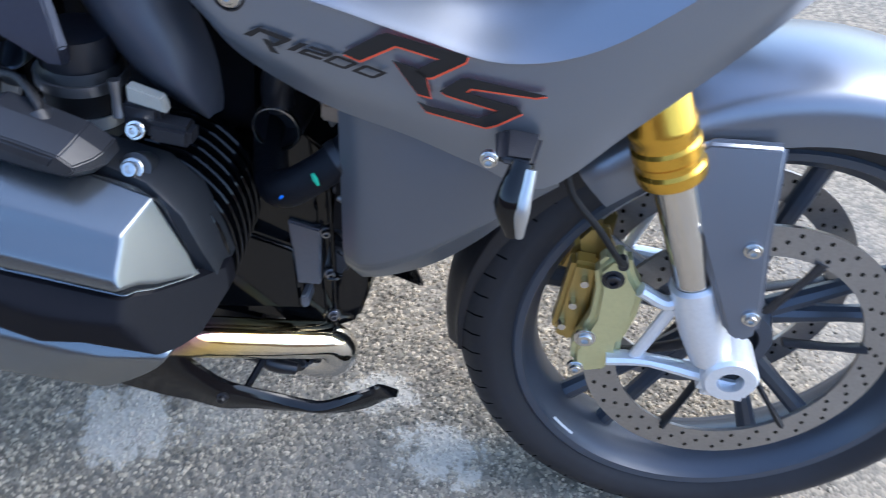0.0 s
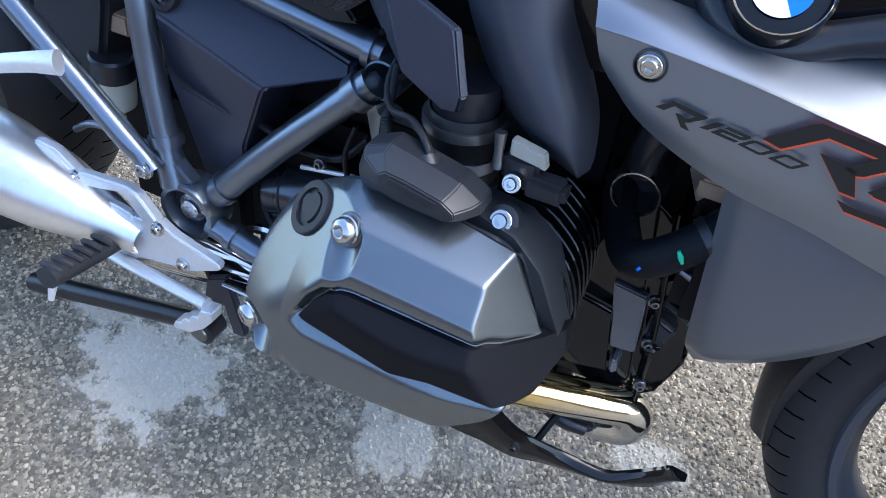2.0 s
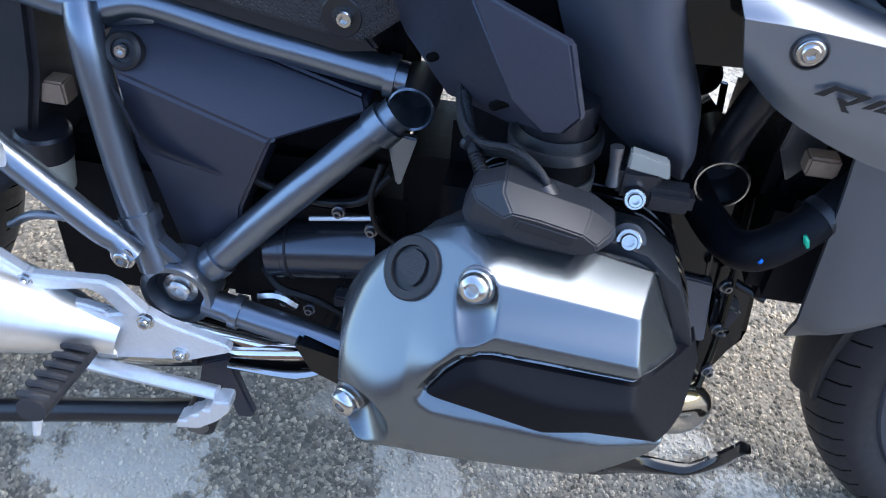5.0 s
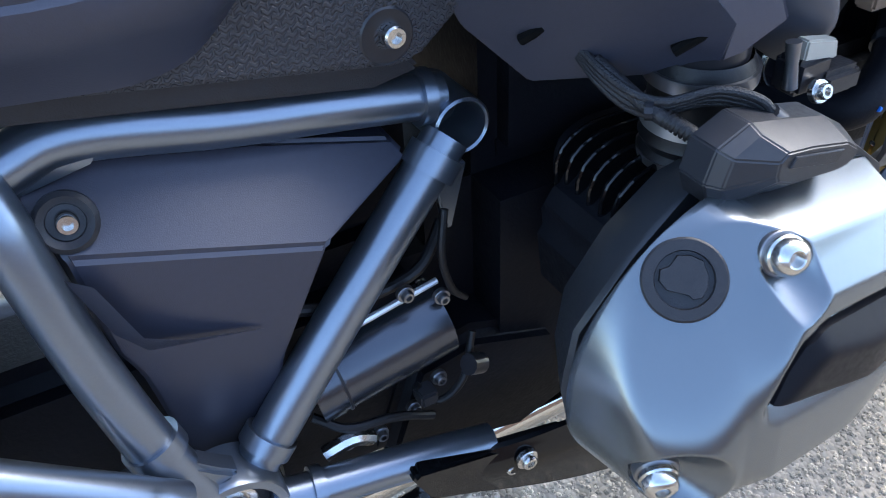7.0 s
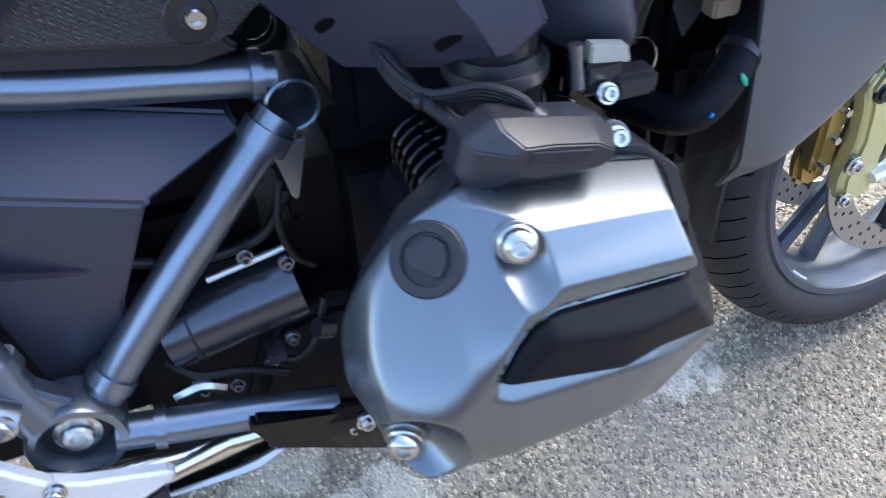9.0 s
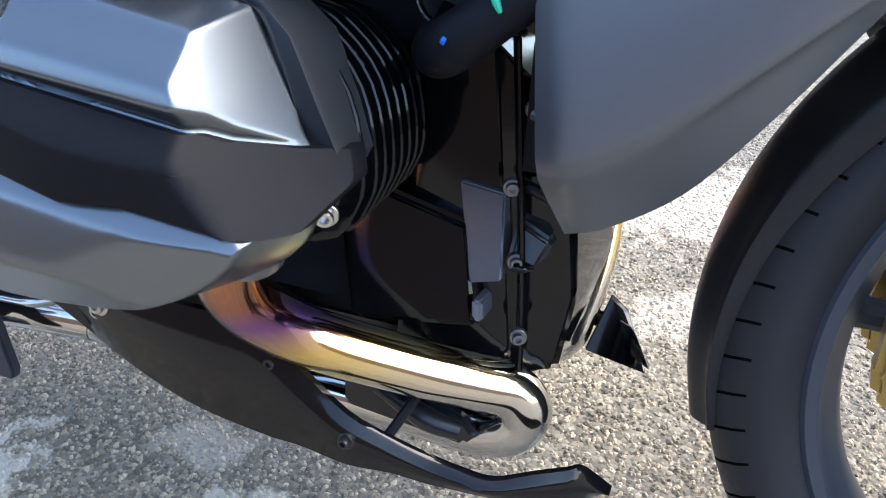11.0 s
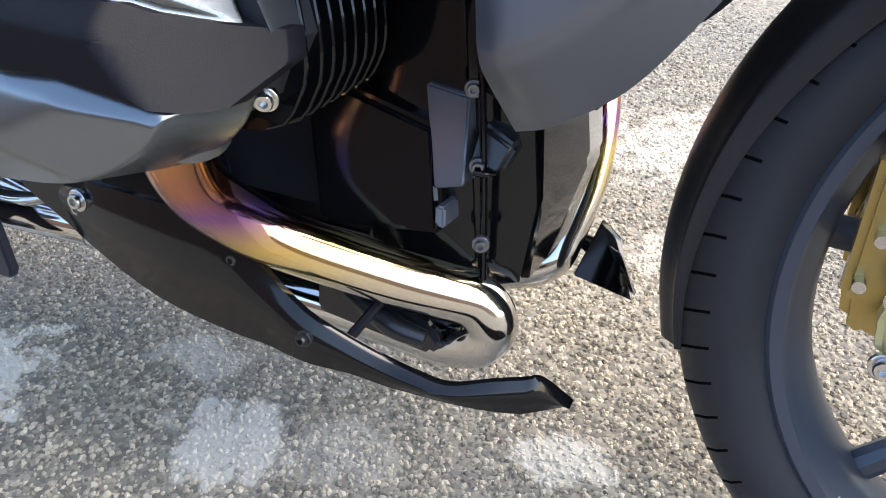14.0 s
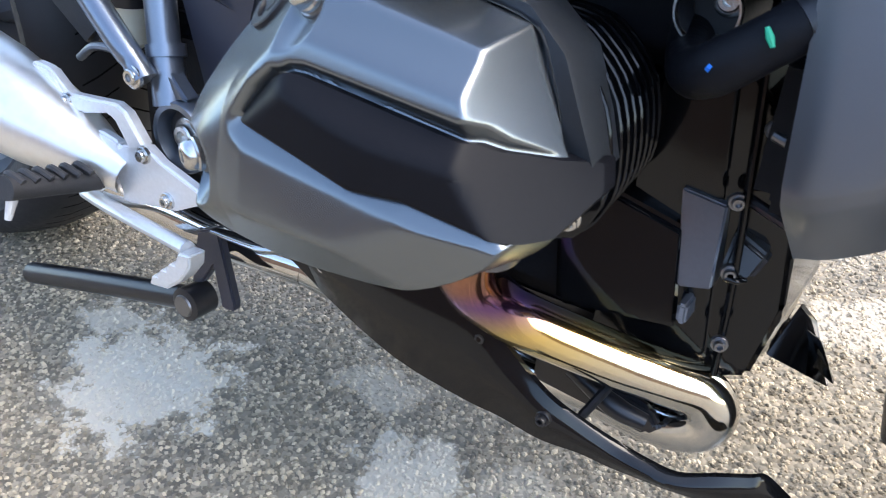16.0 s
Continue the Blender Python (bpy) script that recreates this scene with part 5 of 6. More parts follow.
        plug = part("filler_plug", spin([(-0.006, 0.0), (-0.006, 0.0215), (0.0004, 0.0215), (0.0012, 0.0204), (0.0012, 0.0150), (-0.0014, 0.0145), (-0.0014, 0.0)], pc, pn, 40), BLACK, cov, "black oil filler plug")
        gx = pn.cross(V((0, 0, 1))).normalized()
        gz = gx.cross(pn)
        grip = bmesh.new()
        ring = [(-11.5, 3.5), (-8.5, 10.5), (-2, 12.8), (4.5, 12.2), (8, 6.2), (12.5, 4.2), (12.6, -1.5), (8.2, -6.0), (-3, -7.6), (-5, -9.6), (-9.5, -8.4), (-11.8, -3.0)]
        lower = [grip.verts.new(pc + pn * -0.0016 + gx * (a * 0.001) + gz * (b * 0.001)) for a, b in ring]
        upper = [grip.verts.new(pc + pn * 0.0010 + gx * (a * 0.00095) + gz * (b * 0.00095)) for a, b in ring]
        grip.faces.new(upper)
        for k in range(12):
            grip.faces.new((lower[k], lower[(k + 1) % 12], upper[(k + 1) % 12], upper[k]))
        part("plug_grip", grip, BLACK, cov)
        for p, n, d in (((-0.269, 0.284, 0.513), (-0.25, 1.0, 0.40), 0.0), ((-0.346, 0.300, 0.405), (-0.45, 1.0, -0.10), 0.0)):
            at = (p[0], s * p[1], p[2])
            ax = (n[0], s * n[1], n[2])
            part("bolt_seat", spin([(-0.012, 0.0128), (-0.0068, 0.0124), (-0.0062, 0.0118), (-0.0062, 0)], at, ax, 28), TITAN, cov)
            part("cover_bolt", spin([(-0.0065, 0.0108), (-0.0030, 0.0108), (-0.0020, 0.0098), (0.0025, 0.0094), (0.0046, 0.0078), (0.0056, 0.0048), (0.0052, 0.0040), (0.0020, 0.0038), (0.0020, 0)], at, ax, 28), STEEL, cov)
        part("bolt_boss", spin([(-0.02, 0.0125), (-0.003, 0.012), (-0.002, 0.0095), (-0.002, 0.0)], (-0.177, s * 0.224, 0.5205), (0, s, 0.6), 24), HEADCAST, cov)
        bolt("head_bolt", (-0.177, s * 0.2245, 0.5210), (0, s, 0.6), 0.0058, cov, STEEL)
        bolt("head_bolt", (-0.128, s * 0.224, 0.407), (0.5, s, -0.3), 0.0052, bike, STEEL)
        # ignition coil cap with chamfered edges
        base = [(-0.289, 0.530), (-0.284, 0.549), (-0.264, 0.558), (-0.240, 0.553), (-0.209, 0.546), (-0.193, 0.536), (-0.191, 0.527), (-0.202, 0.517), (-0.214, 0.511), (-0.256, 0.513), (-0.283, 0.515)]
        mid = [(-0.284, 0.530), (-0.280, 0.546), (-0.264, 0.555), (-0.240, 0.551), (-0.210, 0.544), (-0.196, 0.535), (-0.195, 0.528), (-0.205, 0.520), (-0.215, 0.515), (-0.256, 0.517), (-0.279, 0.519)]
        top = [(-0.262, 0.537), (-0.262, 0.545), (-0.257, 0.549), (-0.240, 0.547), (-0.213, 0.541), (-0.204, 0.535), (-0.203, 0.531), (-0.208, 0.527), (-0.216, 0.526), (-0.250, 0.529), (-0.260, 0.533)]
        bm = bmesh.new()
        g = [[bm.verts.new((x + 0.0035, s * y, z + 0.004)) for x, z in o] for o, y in ((base, 0.218), (base, 0.237), (mid, 0.245), (top, 0.258))]
        for a, b in zip(g, g[1:]):
            for k in range(11):
                bm.faces.new((a[k], a[(k + 1) % 11], b[(k + 1) % 11], b[k]))
        bm.faces.new(g[0])
        bm.faces.new(g[-1])
        bmesh.ops.recalc_face_normals(bm, faces=bm.faces)
        bmesh.ops.bevel(bm, geom=[e for e in bm.edges if e.calc_face_angle(0) > radians(18)], offset=0.0010, segments=2, affect="EDGES", clamp_overlap=True)
        cp = part("coil_cap", bm, COILCAP, bike, "black ignition coil cap on the cylinder head", angle=12)
        part("cap_recess", plate([(-0.252, 0.544), (-0.249, 0.550), (-0.213, 0.543), (-0.217, 0.536)], s * 0.2572, s * 0.2592, 0.0005, 1), BLACK, cp)
        part("coil_lead", tube([(-0.272, s * 0.226, 0.546), (-0.278, s * 0.212, 0.552), (-0.286, s * 0.196, 0.557), (-0.298, s * 0.160, 0.575)], 0.0042, 12, 6), BRAID, bike)
        for k in range(9):
            f = k / 9
            part("lead_ridge", tube([(-0.2735 - 0.010 * f, s * (0.2225 - 0.022 * f), 0.5475 + 0.008 * f), (-0.2740 - 0.010 * f, s * (0.2212 - 0.022 * f), 0.5480 + 0.008 * f)], 0.0049, 12, 1), HOSE, bike)
        # braided loom of four strands that leaves the cap
        for k in range(4):
            d = 0.0042 * (k - 1.5)
            part("loom_strand", tube([(-0.300, s * 0.120, 0.592 + d * 0.3), (-0.300, s * 0.165, 0.570 + d * 0.6), (-0.285, s * (0.192 + d * 0.5), 0.5575 + d * 0.8), (-0.258, s * (0.207 + d * 0.6), 0.5630 + d * 0.8), (-0.240, s * (0.221 + d * 0.5), 0.5590 + d * 0.6), (-0.232, s * (0.228 + d * 0.3), 0.5480 + d * 0.4)], 0.0026, 10, 6), BRAID, bike)
        part("loom_tie", tube([(-0.287, s * 0.191, 0.557), (-0.284, s * 0.194, 0.5573)], 0.0105, 12, 1, flat=0.55), BLACK, bike)
        part("cap_neck", tube([(-0.228, s * 0.232, 0.545), (-0.236, s * 0.226, 0.555)], [0.012, 0.009], 14, 3, flat=0.7), COILCAP, bike)
        # throttle stub with clamps
        up = V((-0.02, s * 0.02, 1))
        th = part("intake_boot", spin([(0.0, 0.026), (0.006, 0.030), (0.010, 0.0275), (0.016, 0.031), (0.022, 0.0285), (0.050, 0.0285), (0.055, 0.031), (0.062, 0.030), (0.068, 0.027)], (-0.232, s * 0.172, 0.503), up, 28), HOSE, bike, "rubber intake boot with steel clamps")
        part("hose_clamp", spin([(0.024, 0.0290), (0.024, 0.0306), (0.034, 0.0306), (0.034, 0.0290)], (-0.232, s * 0.172, 0.503), up, 32, True), CLAMP, th)
        part("hose_clamp", spin([(0.000, 0.0270), (0.000, 0.0300), (0.006, 0.0310), (0.006, 0.0290)], (-0.232, s * 0.172, 0.503), up, 32, True), TITAN, th)
        part("hose_clamp", spin([(0.053, 0.0300), (0.053, 0.0322), (0.061, 0.0322), (0.061, 0.0300)], (-0.232, s * 0.172, 0.503), up, 32, True), TITAN, th)
        part("throttle_body", spin([(0.066, 0.0), (0.066, 0.025), (0.090, 0.025), (0.090, 0.0)], (-0.232, s * 0.172, 0.503), up, 24), SATIN, th)
        part("clamp_screw", tube([(-0.250, s * 0.199, 0.533), (-0.234, s * 0.204, 0.533)], 0.0042, 8, 1), STEEL, th)
        # sensor with a white plug
        sn = part("injector", box((-0.190, s * 0.195 - 0.010, 0.540), (-0.163, s * 0.195 + 0.010, 0.562), 0.003), SATIN, bike, "black fuel injector with a white plug")
        part("plug", solid([(x, s * y, z) for y in (0.203, 0.194) for x, z in ((-0.186, 0.561), (-0.186, 0.574), (-0.161, 0.569), (-0.158, 0.557))], [(0, 1, 2, 3), (4, 5, 6, 7), (0, 1, 5, 4), (1, 2, 6, 5), (2, 3, 7, 6), (3, 0, 4, 7)], 0.0012), WHITE, sn, "white connector plug")
        part("injector_body", tube([(-0.195, s * 0.200, 0.575), (-0.193, s * 0.203, 0.548)], [0.0045, 0.0035, 0.0045], 12, 4), TITAN, sn)
        bolt("injector_bolt", (-0.178, s * 0.211, 0.545), (0, s, 0.4), 0.0048, sn)
        part("injector_socket", box((-0.172, s * 0.200 - 0.010, 0.535), (-0.140, s * 0.200 + 0.010, 0.552), 0.004), BLACK, sn)
        # coolant hose
        hs = part("coolant_hose", tube([(-0.122, s * 0.080, 0.492), (-0.110, s * 0.120, 0.484), (-0.095, s * 0.160, 0.485), (-0.080, s * 0.175, 0.493), (-0.056, s * 0.172, 0.512), (-0.034, s * 0.158, 0.531), (-0.012, s * 0.138, 0.548), (0.010, s * 0.118, 0.562)], [0.0142, 0.0142, 0.0142, 0.0150, 0.0142, 0.0148, 0.014, 0.014], 20, 5), BLOCK, bike, "thick black coolant hose with paint marks")
        part("paint_mark", tube([(-0.058, s * 0.1865, 0.520), (-0.053, s * 0.1870, 0.511)], [0.0012, 0.0022, 0.0012], 8, 4), GREEN, hs, "green paint mark")
        part("paint_mark", tube([(-0.081, s * 0.1893, 0.496), (-0.079, s * 0.1896, 0.495)], 0.0022, 8, 2), BLUE, hs, "blue paint mark")
        part("hose_clip", tube([(-0.046, s * 0.166, 0.5205), (-0.041, s * 0.163, 0.5245)], 0.0160, 20, 1), SATIN, hs)
        # open frame tube beside the hose
        st = part("tube_stub", spin([(-0.06, 0.0178), (0.012, 0.0178), (0.0135, 0.0190), (0.012, 0.0202), (-0.06, 0.0202)], (-0.104, s * 0.112, 0.512), (0, s, 0), 32, True), SATIN, bike, "open black frame tube end")
        part("stub_rim", spin([(0.0115, 0.0176), (0.0150, 0.0184), (0.0150, 0.0198), (0.0115, 0.0206)], (-0.104, s * 0.112, 0.512), (0, s, 0), 32), STEEL, st)
        part("stub_floor", spin([(-0.02, 0.0178), (-0.02, 0.0)], (-0.104, s * 0.112, 0.512), (0, s, 0), 24), BLACK, st)
        bolt("stub_bolt", (-0.100, s * 0.092, 0.516), (0, s, 0), 0.0075, st, STEEL)
        part("frame_rail", tube([(-0.106, s * 0.112, 0.528), (-0.103, s * 0.118, 0.560), (-0.078, s * 0.118, 0.64)], 0.0135, 18, 5), SATIN, bike, "black tubular frame rail")
        part("fairing_bracket", plate([(-0.068, 0.600), (-0.040, 0.590), (-0.042, 0.545), (-0.060, 0.520), (-0.072, 0.545)], s * 0.118, s * 0.122, 0.001), TITAN, bike, "dull steel fairing bracket")
        part("cable_clip", box((-0.062, s * 0.145 - 0.008, 0.545), (-0.040, s * 0.145 + 0.008, 0.560), 0.002), BROWN, bike)
        # front engine cover with its flange and ribs
        fc = part("front_engine_cover", solid([(-0.135, s * 0.086, 0.500), (-0.086, s * 0.086, 0.490), (-0.056, s * 0.082, 0.246), (-0.150, s * 0.086, 0.252), (-0.034, s * 0.070, 0.430), (-0.020, s * 0.078, 0.315), (-0.032, s * 0.050, 0.240), (-0.135, 0, 0.500), (-0.030, 0, 0.450), (-0.010, 0, 0.330), (-0.034, 0, 0.238), (-0.150, 0, 0.245)], [(0, 1, 2, 3), (1, 4, 5, 6, 2), (0, 7, 8, 4, 1), (4, 8, 9, 5), (5, 9, 10, 6), (2, 6, 10, 11, 3), (0, 3, 11, 7)], 0.006, 2), GLOSS, bike, "gloss black front engine cover")
        part("cover_flange", tube([(-0.070, s * 0.096, 0.488), (-0.062, s * 0.098, 0.420), (-0.054, s * 0.098, 0.345), (-0.050, s * 0.092, 0.262)], 0.0042, 10, 4, flat=0.6), GLOSS, fc)
        def block(pts, back, bevel, material, name, label=""):
            q = [(x, s * y, z) for x, y, z in pts] + [(x, s * back, z) for x, y, z in pts]
            part(name, solid(q, [(0, 1, 2, 3), (4, 5, 6, 7), (0, 1, 5, 4), (1, 2, 6, 5), (2, 3, 7, 6), (3, 0, 4, 7)], bevel, 3), material, fc, label)

        block([(-0.103, 0.090, 0.391), (-0.071, 0.090, 0.387), (-0.065, 0.104, 0.331), (-0.089, 0.098, 0.322)], 0.06, 0.0015, RIB, "cover_rib", "grey raised rib")
        block([(-0.190, 0.106, 0.392), (-0.092, 0.096, 0.364), (-0.080, 0.101, 0.290), (-0.170, 0.118, 0.284)], 0.06, 0.005, GLOSS, "cover_step")
        block([(-0.084, 0.106, 0.314), (-0.077, 0.104, 0.313), (-0.0755, 0.106, 0.298), (-0.082, 0.109, 0.300)], 0.06, 0.002, RIB, "cover_rib", "grey raised rib")
        block([(-0.0625, 0.088, 0.372), (-0.036, 0.090, 0.360), (-0.044, 0.094, 0.340), (-0.064, 0.104, 0.340)], 0.05, 0.004, SATIN, "cover_boss")
        # solid black oval, painted dark for the shade in the boss hollow
        part("boss_shade_patch", tube([(-0.060, s * 0.1015, 0.343), (-0.046, s * 0.0955, 0.342)], [0.0062, 0.0085, 0.003], 16, 5, flat=0.5), GLOSS, fc)
        part("stay_rod", tube([(-0.052, s * 0.112, 0.447), (-0.020, s * 0.120, 0.440)], 0.0034, 10, 1), TITAN, fc)
        part("stay_rod", tube([(-0.062, s * 0.090, 0.397), (-0.030, s * 0.105, 0.392)], 0.0040, 10, 1), SATIN, fc)
        for p in ((-0.066, 0.396), (-0.059, 0.346), (-0.0527, 0.2916), (-0.0560, 0.447)):
            bolt("cover_bolt", (p[0] + 0.002, s * 0.100, p[1]), (0.35, s, 0), 0.0042, fc, TITAN)
        # exhaust header
        E = [(-0.168, 0.245, 0.410), (-0.186, 0.232, 0.372), (-0.194, 0.208, 0.336), (-0.186, 0.182, 0.308), (-0.166, 0.160, 0.288), (-0.118, 0.126, 0.264), (-0.080, 0.103, 0.250), (-0.056, 0.088, 0.240), (-0.045, 0.081, 0.221), (-0.056, 0.078, 0.200), (-0.09, 0.070, 0.186), (-0.15, 0.060, 0.180), (-0.30, 0.060, 0.178), (-0.46, 0.07, 0.190), (-0.60, 0.11, 0.25)]
        if s > 0:
            E = [(-0.150, 0.250, 0.420), (-0.105, 0.238, 0.402), (-0.068, 0.195, 0.366), (-0.048, 0.155, 0.318), (-0.042, 0.125, 0.268), (-0.048, 0.095, 0.224)] + E[9:]
        pipe = part("exhaust_header", tube([(x, s * y, z) for x, y, z in E], 0.0205, 28, 7), HEADER, bike, "polished exhaust header with gold and purple heat tint")
        part("header_clamp", tube([(-0.168, s * 0.240, 0.395), (-0.172, s * 0.237, 0.384)], 0.0245, 24, 1), TITAN, pipe)
        # engine spoiler blade
        S = [(-0.420, 0.150, 0.288, 0.2550), (-0.345, 0.172, 0.294, 0.2410), (-0.270, 0.182, 0.300, 0.2230), (-0.205, 0.183, 0.299, 0.2155), (-0.174, 0.182, 0.2744, 0.2143), (-0.140, 0.181, 0.2490, 0.2100), (-0.113, 0.1686, 0.2290, 0.2030), (-0.090, 0.158, 0.2150, 0.1940), (-0.069, 0.1534, 0.2083, 0.1920), (-0.047, 0.1484, 0.2045, 0.1900), (-0.0224, 0.135, 0.2078, 0.1840), (-0.004, 0.1215, 0.2075, 0.1797), (0.006, 0.1130, 0.2060, 0.1797), (0.0255, 0.0950, 0.1816, 0.1806)]
        rows = [[(x, s * (y - 0.004), zt), (x, s * (y + 0.002), zt * 0.6 + zb * 0.4), (x, s * (y - 0.003), zb)] for x, y, zt, zb in S]
        sp = part("engine_spoiler", sheet(rows, 0.004, 4, 4, (0, -s, 0.25)), GLOSS, bike, "gloss black engine spoiler blade")
        bolt("spoiler_screw", (-0.1380, s * 0.1815, 0.2325), (0, s, 0), 0.0040, sp, SATIN)
        tip = [(-0.038, 0.117, 0.174), (-0.022, 0.132, 0.229), (-0.006, 0.150, 0.206), (0.023, 0.104, 0.171)]
        if s > 0:
            part("spoiler_tip", solid(tip + [(x, y - 0.005, z - 0.002) for x, y, z in tip], [(0, 1, 2, 3), (7, 6, 5, 4), (0, 4, 5, 1), (1, 5, 6, 2), (2, 6, 7, 3), (3, 7, 4, 0)], 0.0012), GLOSS, sp)
        part("spoiler_bracket", tube([(-0.110, s * 0.120, 0.245), (-0.125, s * 0.160, 0.215)], 0.0038, 8, 1), BLOCK, sp)
        part("sump_guard", plate([(-0.185, 0.238), (-0.085, 0.214), (-0.075, 0.200), (-0.085, 0.188), (-0.185, 0.196)], s * 0.088, s * 0.100, 0.004), SATIN, bike, "black plate under the engine")
        part("drain_hose", tube([(-0.150, s * 0.108, 0.228), (-0.110, s * 0.112, 0.214), (-0.085, s * 0.108, 0.208)], [0.006, 0.009, 0.007], 12, 5), SATIN, bike, "short black hose under the header")
        bolt("header_screw", (-0.195, s * 0.178, 0.275), (0, s, 0), 0.0040, sp, SATIN)
        bolt("spoiler_screw", (-0.343, s * 0.1745, 0.2806), (0, s, 0), 0.0060, sp, STEEL)


build_engine()


def build_rear():
    # rear wheel, seen in part behind the frame
    c = V((-1.135, 0.0, 0.315))
    prof = [(-0.070, 0.222), (-0.085, 0.245), (-0.092, 0.268), (-0.086, 0.285), (-0.066, 0.303), (-0.035, 0.312), (0, 0.315)]
    prof = prof + [(-h, r) for h, r in prof[-2::-1]] + [(0.06, 0.214), (-0.06, 0.214)]
    w = Matrix.Translation(c)
    wheel = part("rear_wheel", spin([(-0.07, 0.226), (-0.072, 0.220), (-0.05, 0.200), (0.05, 0.200), (0.072, 0.220), (0.07, 0.226), (0.06, 0.216), (-0.06, 0.216)], c, seg=72, closed=True), RIM, bike, "grey rear rim", at=w)
    part("tyre", spin(prof, c, seg=96, closed=True), TREAD, wheel, "wide black rear tyre", at=w)
    part("hub", spin([(-0.05, 0.0), (-0.05, 0.06), (0.05, 0.07), (0.05, 0.0)], c, seg=32), RIM, wheel)
    for k in range(5):
        a = 2 * math.pi * k / 5 + 0.3
        part("spoke", tube([c + V((math.cos(a) * 0.05, 0.01, math.sin(a) * 0.05)), c + V((math.cos(a) * 0.205, 0, math.sin(a) * 0.205))], [0.022, 0.018], 10, 3), RIM, wheel)
    part("swing_arm", tube([(-0.54, 0.075, 0.325), (-0.75, 0.10, 0.33), (-1.135, 0.10, 0.315)], [0.035, 0.045, 0.05], 16, 5), SATIN, bike, "black single swing arm")
    part("inner_mudguard", plate([(-0.80, 0.40), (-0.74, 0.36), (-0.69, 0.40), (-0.66, 0.50), (-0.64, 0.62), (-0.80, 0.64), (-0.76, 0.50)], -0.10, 0.10, 0.006), BLACK, bike, "black inner rear mudguard")
    # black box added to block the bright ground seen through this gap
    part("rear_gap_filler", box((-0.74, -0.045, 0.20), (-0.54, 0.05, 0.40), 0.02, 3), BLOCK, bike)
    part("shock_absorber", tube([(-0.60, 0.0, 0.34), (-0.54, 0.0, 0.56)], 0.03, 16, 1), SATIN, bike)
    # muffler
    ax = V((-0.93, -0.12, 0.26)).normalized()
    m0 = V((-0.655, -0.172, 0.292))
    part("muffler", spin([(-0.06, 0.020), (-0.03, 0.024), (0.0, 0.034), (0.05, 0.046), (0.12, 0.054), (0.24, 0.058), (0.40, 0.056), (0.43, 0.045), (0.43, 0.02)], m0, ax, 40), MUFF, bike, "satin steel muffler")
    part("exhaust_link", tube([(-0.46, -0.07, 0.19), (-0.54, -0.10, 0.205), (-0.60, -0.145, 0.245), (-0.64, -0.168, 0.282)], 0.022, 20, 6), CHROME, bike, "chrome exhaust link pipe")
    part("heat_shield", tube([(-0.385, -0.145, 0.268), (-0.43, -0.150, 0.252), (-0.50, -0.150, 0.245)], [0.006, 0.014, 0.008], 12, 5, flat=0.4), CHROME, bike)
    # right footrest plate
    br = part("footrest_bracket", plate([(-0.640, 0.292), (-0.598, 0.309), (-0.564, 0.319), (-0.545, 0.308), (-0.490, 0.292), (-0.486, 0.286), (-0.494, 0.280), (-0.529, 0.263), (-0.555, 0.259), (-0.600, 0.250), (-0.650, 0.242), (-0.661, 0.250), (-0.653, 0.271)], -0.172, -0.160, 0.0025), ALU, bike, "bare aluminium footrest bracket")
    part("bracket_loop", plate([(-0.731, 0.356), (-0.720, 0.364), (-0.694, 0.362), (-0.669, 0.343), (-0.598, 0.350), (-0.585, 0.345), (-0.562, 0.317), (-0.583, 0.306), (-0.601, 0.331), (-0.612, 0.337), (-0.666, 0.324), (-0.682, 0.324), (-0.708, 0.346), (-0.721, 0.344)], -0.1735, -0.1605, 0.0028), ALU, br)
    part("bracket_loop", plate([(-0.7305, 0.354), (-0.7195, 0.345), (-0.710, 0.315), (-0.691, 0.308), (-0.676, 0.317), (-0.666, 0.311), (-0.624, 0.316), (-0.602, 0.312), (-0.597, 0.303), (-0.639, 0.286), (-0.649, 0.296), (-0.688, 0.288), (-0.699, 0.294), (-0.721, 0.307), (-0.728, 0.331)], -0.173, -0.161, 0.0028), ALU, br)
    part("bracket_web", plate([(-0.695, 0.325), (-0.669, 0.340), (-0.660, 0.320), (-0.678, 0.309), (-0.696, 0.307)], -0.1715, -0.162, 0.002), ALU, br)
    for p in ((-0.536, 0.272), (-0.564, 0.309), (-0.672, 0.335), (-0.686, 0.302)):
        bolt("bracket_bolt", (p[0], -0.173, p[1]), (0, -1, 0), 0.0056, br)
    bolt("heel_pin", (-0.630, -0.173, 0.272), (0, -1, 0), 0.007, br, ALU)
    peg = part("footpeg", tube([(-0.624, -0.176, 0.270), (-0.622, -0.21, 0.278), (-0.618, -0.275, 0.292)], [0.012, 0.0135, 0.013], 14, 5, flat=0.85), RUBBER, bike, "black ribbed rubber footpeg")
    for k in range(6):
        y = -0.198 - 0.013 * k
        part("rib", tube([(-0.634, y, 0.286 + 0.002 * k), (-0.621, y - 0.004, 0.292 + 0.002 * k), (-0.608, y, 0.286 + 0.002 * k)], 0.0036, 8, 4), RUBBER, peg)
    part("feeler_bolt", tube([(-0.618, -0.270, 0.281), (-0.620, -0.276, 0.262)], [0.005, 0.003], 10, 3), ALU, peg, "bare metal feeler bolt")
    part("peg_hinge", tube([(-0.632, -0.166, 0.268), (-0.622, -0.186, 0.272)], 0.012, 12, 2), ALU, peg)
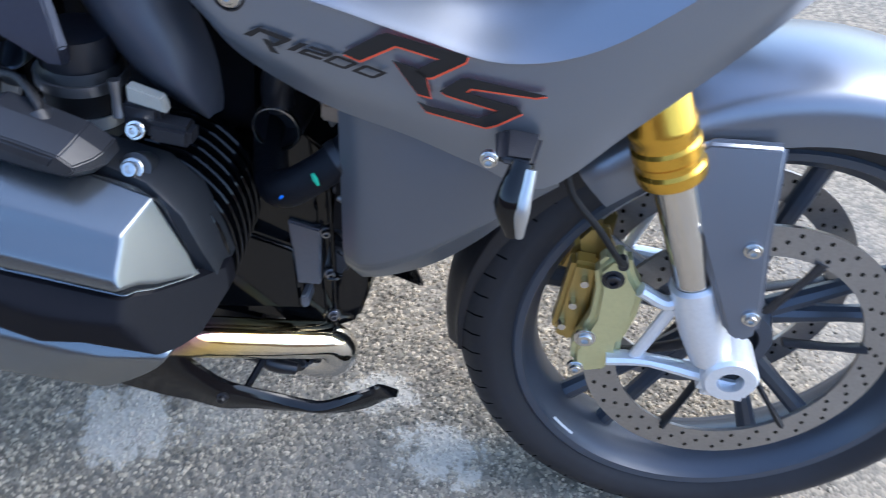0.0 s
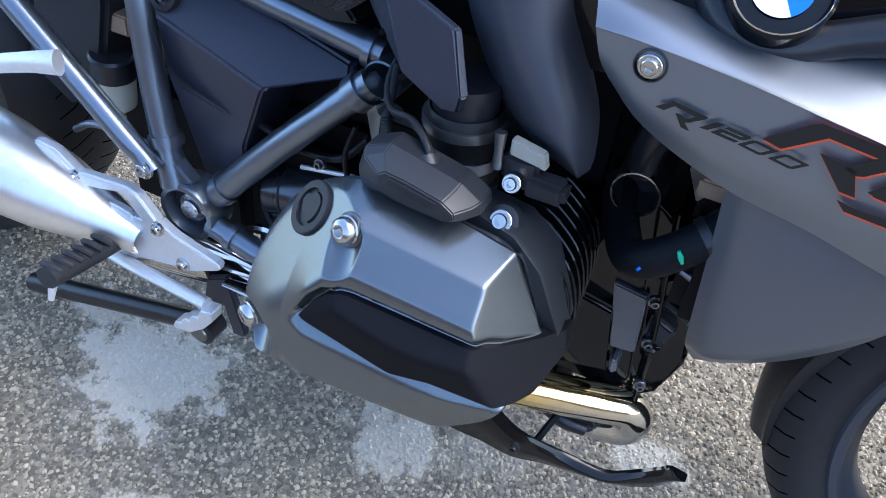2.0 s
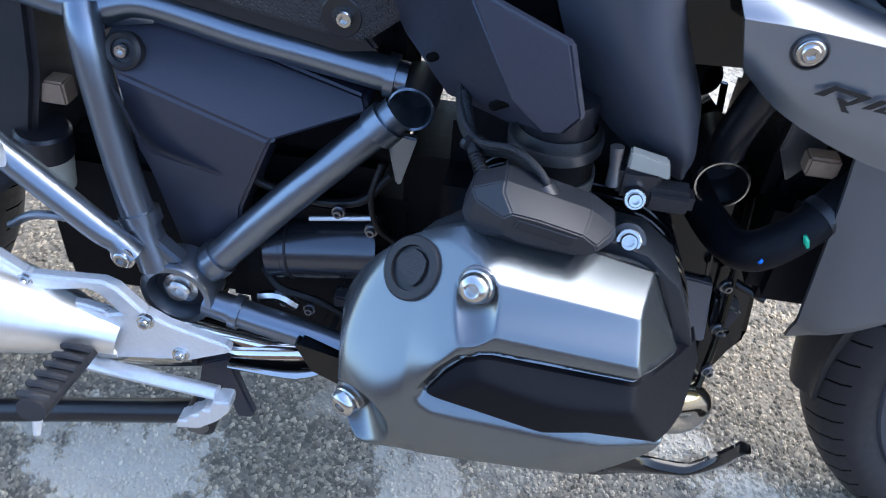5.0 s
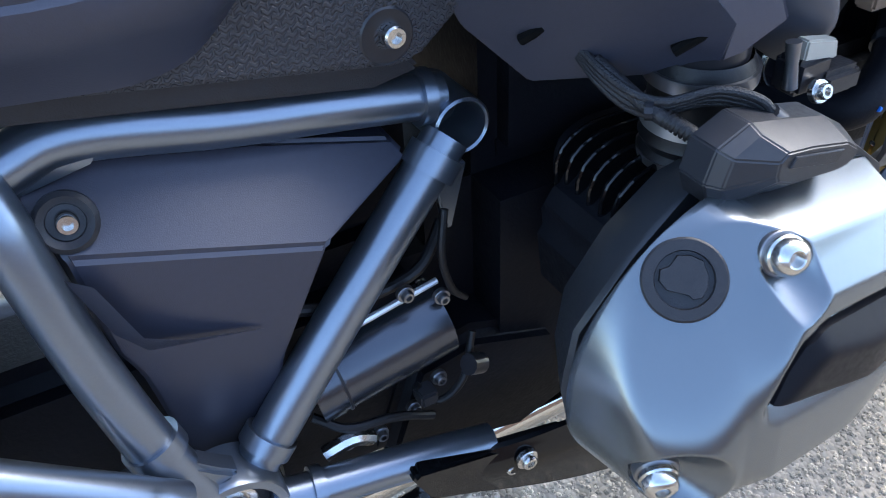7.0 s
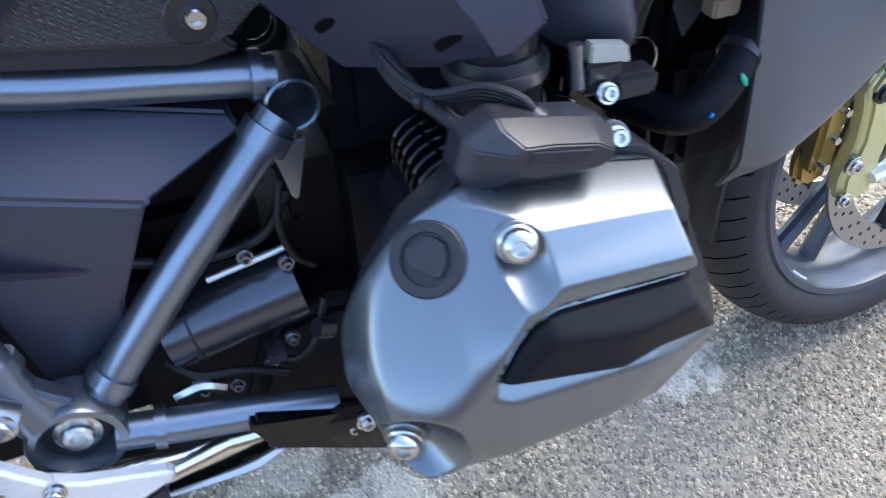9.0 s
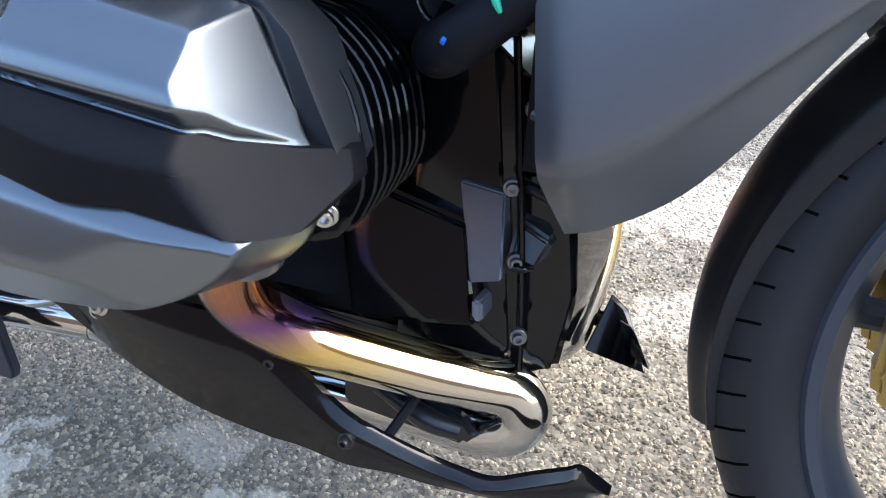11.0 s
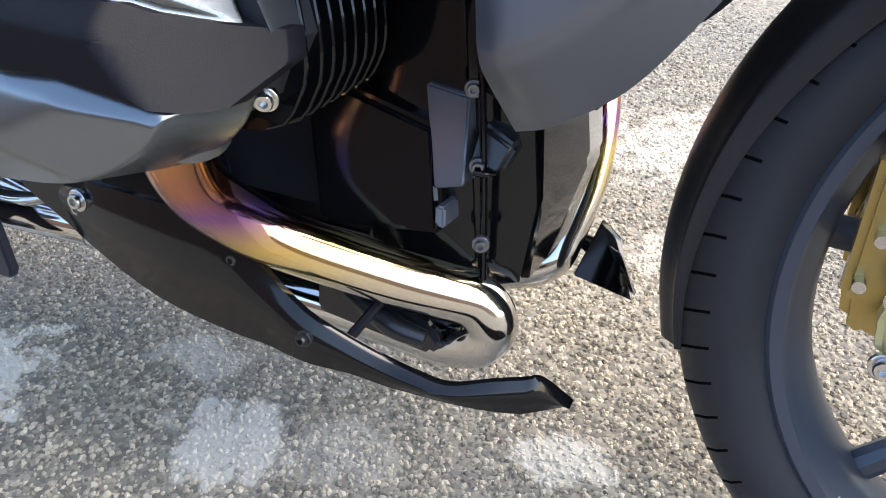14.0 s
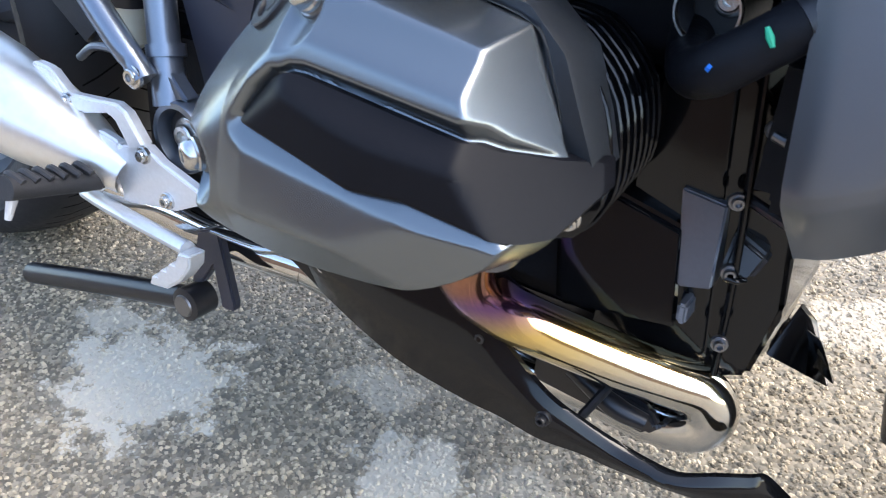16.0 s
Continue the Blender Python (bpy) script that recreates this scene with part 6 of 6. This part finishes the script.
    pd = part("brake_pedal", tube([(-0.665, -0.168, 0.240), (-0.62, -0.178, 0.243), (-0.56, -0.182, 0.242), (-0.500, -0.184, 0.240)], [0.010, 0.009, 0.0085, 0.0085], 12, 5, flat=0.8), ALU, bike, "bare aluminium brake pedal")
    teeth = [(-0.545, 0.190), (-0.540, 0.202), (-0.532, 0.204), (-0.527, 0.213), (-0.519, 0.215), (-0.514, 0.224), (-0.506, 0.226), (-0.500, 0.240), (-0.484, 0.242), (-0.486, 0.228), (-0.500, 0.210), (-0.520, 0.194)]
    part("pedal_pad", plate(teeth, -0.196, -0.176, 0.002), ALU, pd)
    part("brake_switch", box((-0.720, -0.158, 0.250), (-0.700, -0.140, 0.285), 0.004), SATIN, bike, "black brake switch")
    part("brake_line", tube([(-0.70, -0.135, 0.365), (-0.67, -0.135, 0.382), (-0.62, -0.13, 0.380), (-0.58, -0.12, 0.37)], 0.0042, 10, 5), TITAN, bike, "braided brake line")
    part("brake_cylinder", tube([(-0.715, -0.148, 0.262), (-0.66, -0.145, 0.262), (-0.62, -0.145, 0.258)], [0.006, 0.009, 0.007], 10, 3), SATIN, bike)
    # centre stand, folded up
    cs = part("centre_stand", tube([(-0.86, -0.135, 0.058), (-0.70, -0.138, 0.105), (-0.553, -0.140, 0.146)], 0.0135, 14, 4), SATIN, bike, "black centre stand folded up")
    part("stand_pivot", spin([(-0.015, 0.0), (-0.015, 0.018), (0.012, 0.018), (0.014, 0.012), (0.014, 0.0)], (-0.540, -0.148, 0.152), (0, -1, 0), 24), SATIN, cs)
    part("pivot_cap", spin([(0.014, 0.012), (0.016, 0.011), (0.016, 0.0)], (-0.540, -0.148, 0.152), (0, -1, 0), 24), TITAN, cs)
    part("stand_lug", plate([(-0.532, 0.232), (-0.504, 0.246), (-0.484, 0.166), (-0.487, 0.158), (-0.503, 0.157), (-0.512, 0.200), (-0.530, 0.175), (-0.545, 0.170)], -0.146, -0.136, 0.002), DARK, bike, "grey plate beside the centre stand")
    # side stand that carries the bike on its far side
    part("side_stand", tube([(-0.30, 0.10, 0.22), (-0.33, 0.20, 0.12), (-0.35, 0.262, 0.058)], 0.011, 12, 3), SATIN, bike, "black side stand")
    # brake fluid reservoir
    rs = part("fluid_reservoir", spin([(0.0, 0.0), (0.0, 0.012), (0.008, 0.021), (0.048, 0.023), (0.048, 0.0)], (-0.685, -0.085, 0.372), (0.12, -0.05, 1), 28), CLEAR, bike, "milky brake fluid reservoir")
    part("cap", spin([(0.046, 0.0245), (0.070, 0.0245), (0.073, 0.022), (0.073, 0.0)], (-0.685, -0.085, 0.372), (0.12, -0.05, 1), 28), SATIN, rs, "black screw cap")
    part("outlet", tube([(-0.685, -0.085, 0.374), (-0.688, -0.083, 0.352), (-0.684, -0.08, 0.335)], 0.006, 10, 4), ENAMEL, rs)
    part("cable_tag", box((-0.672, -0.09, 0.470), (-0.645, -0.07, 0.492), 0.002), BROWN, bike)


build_rear()
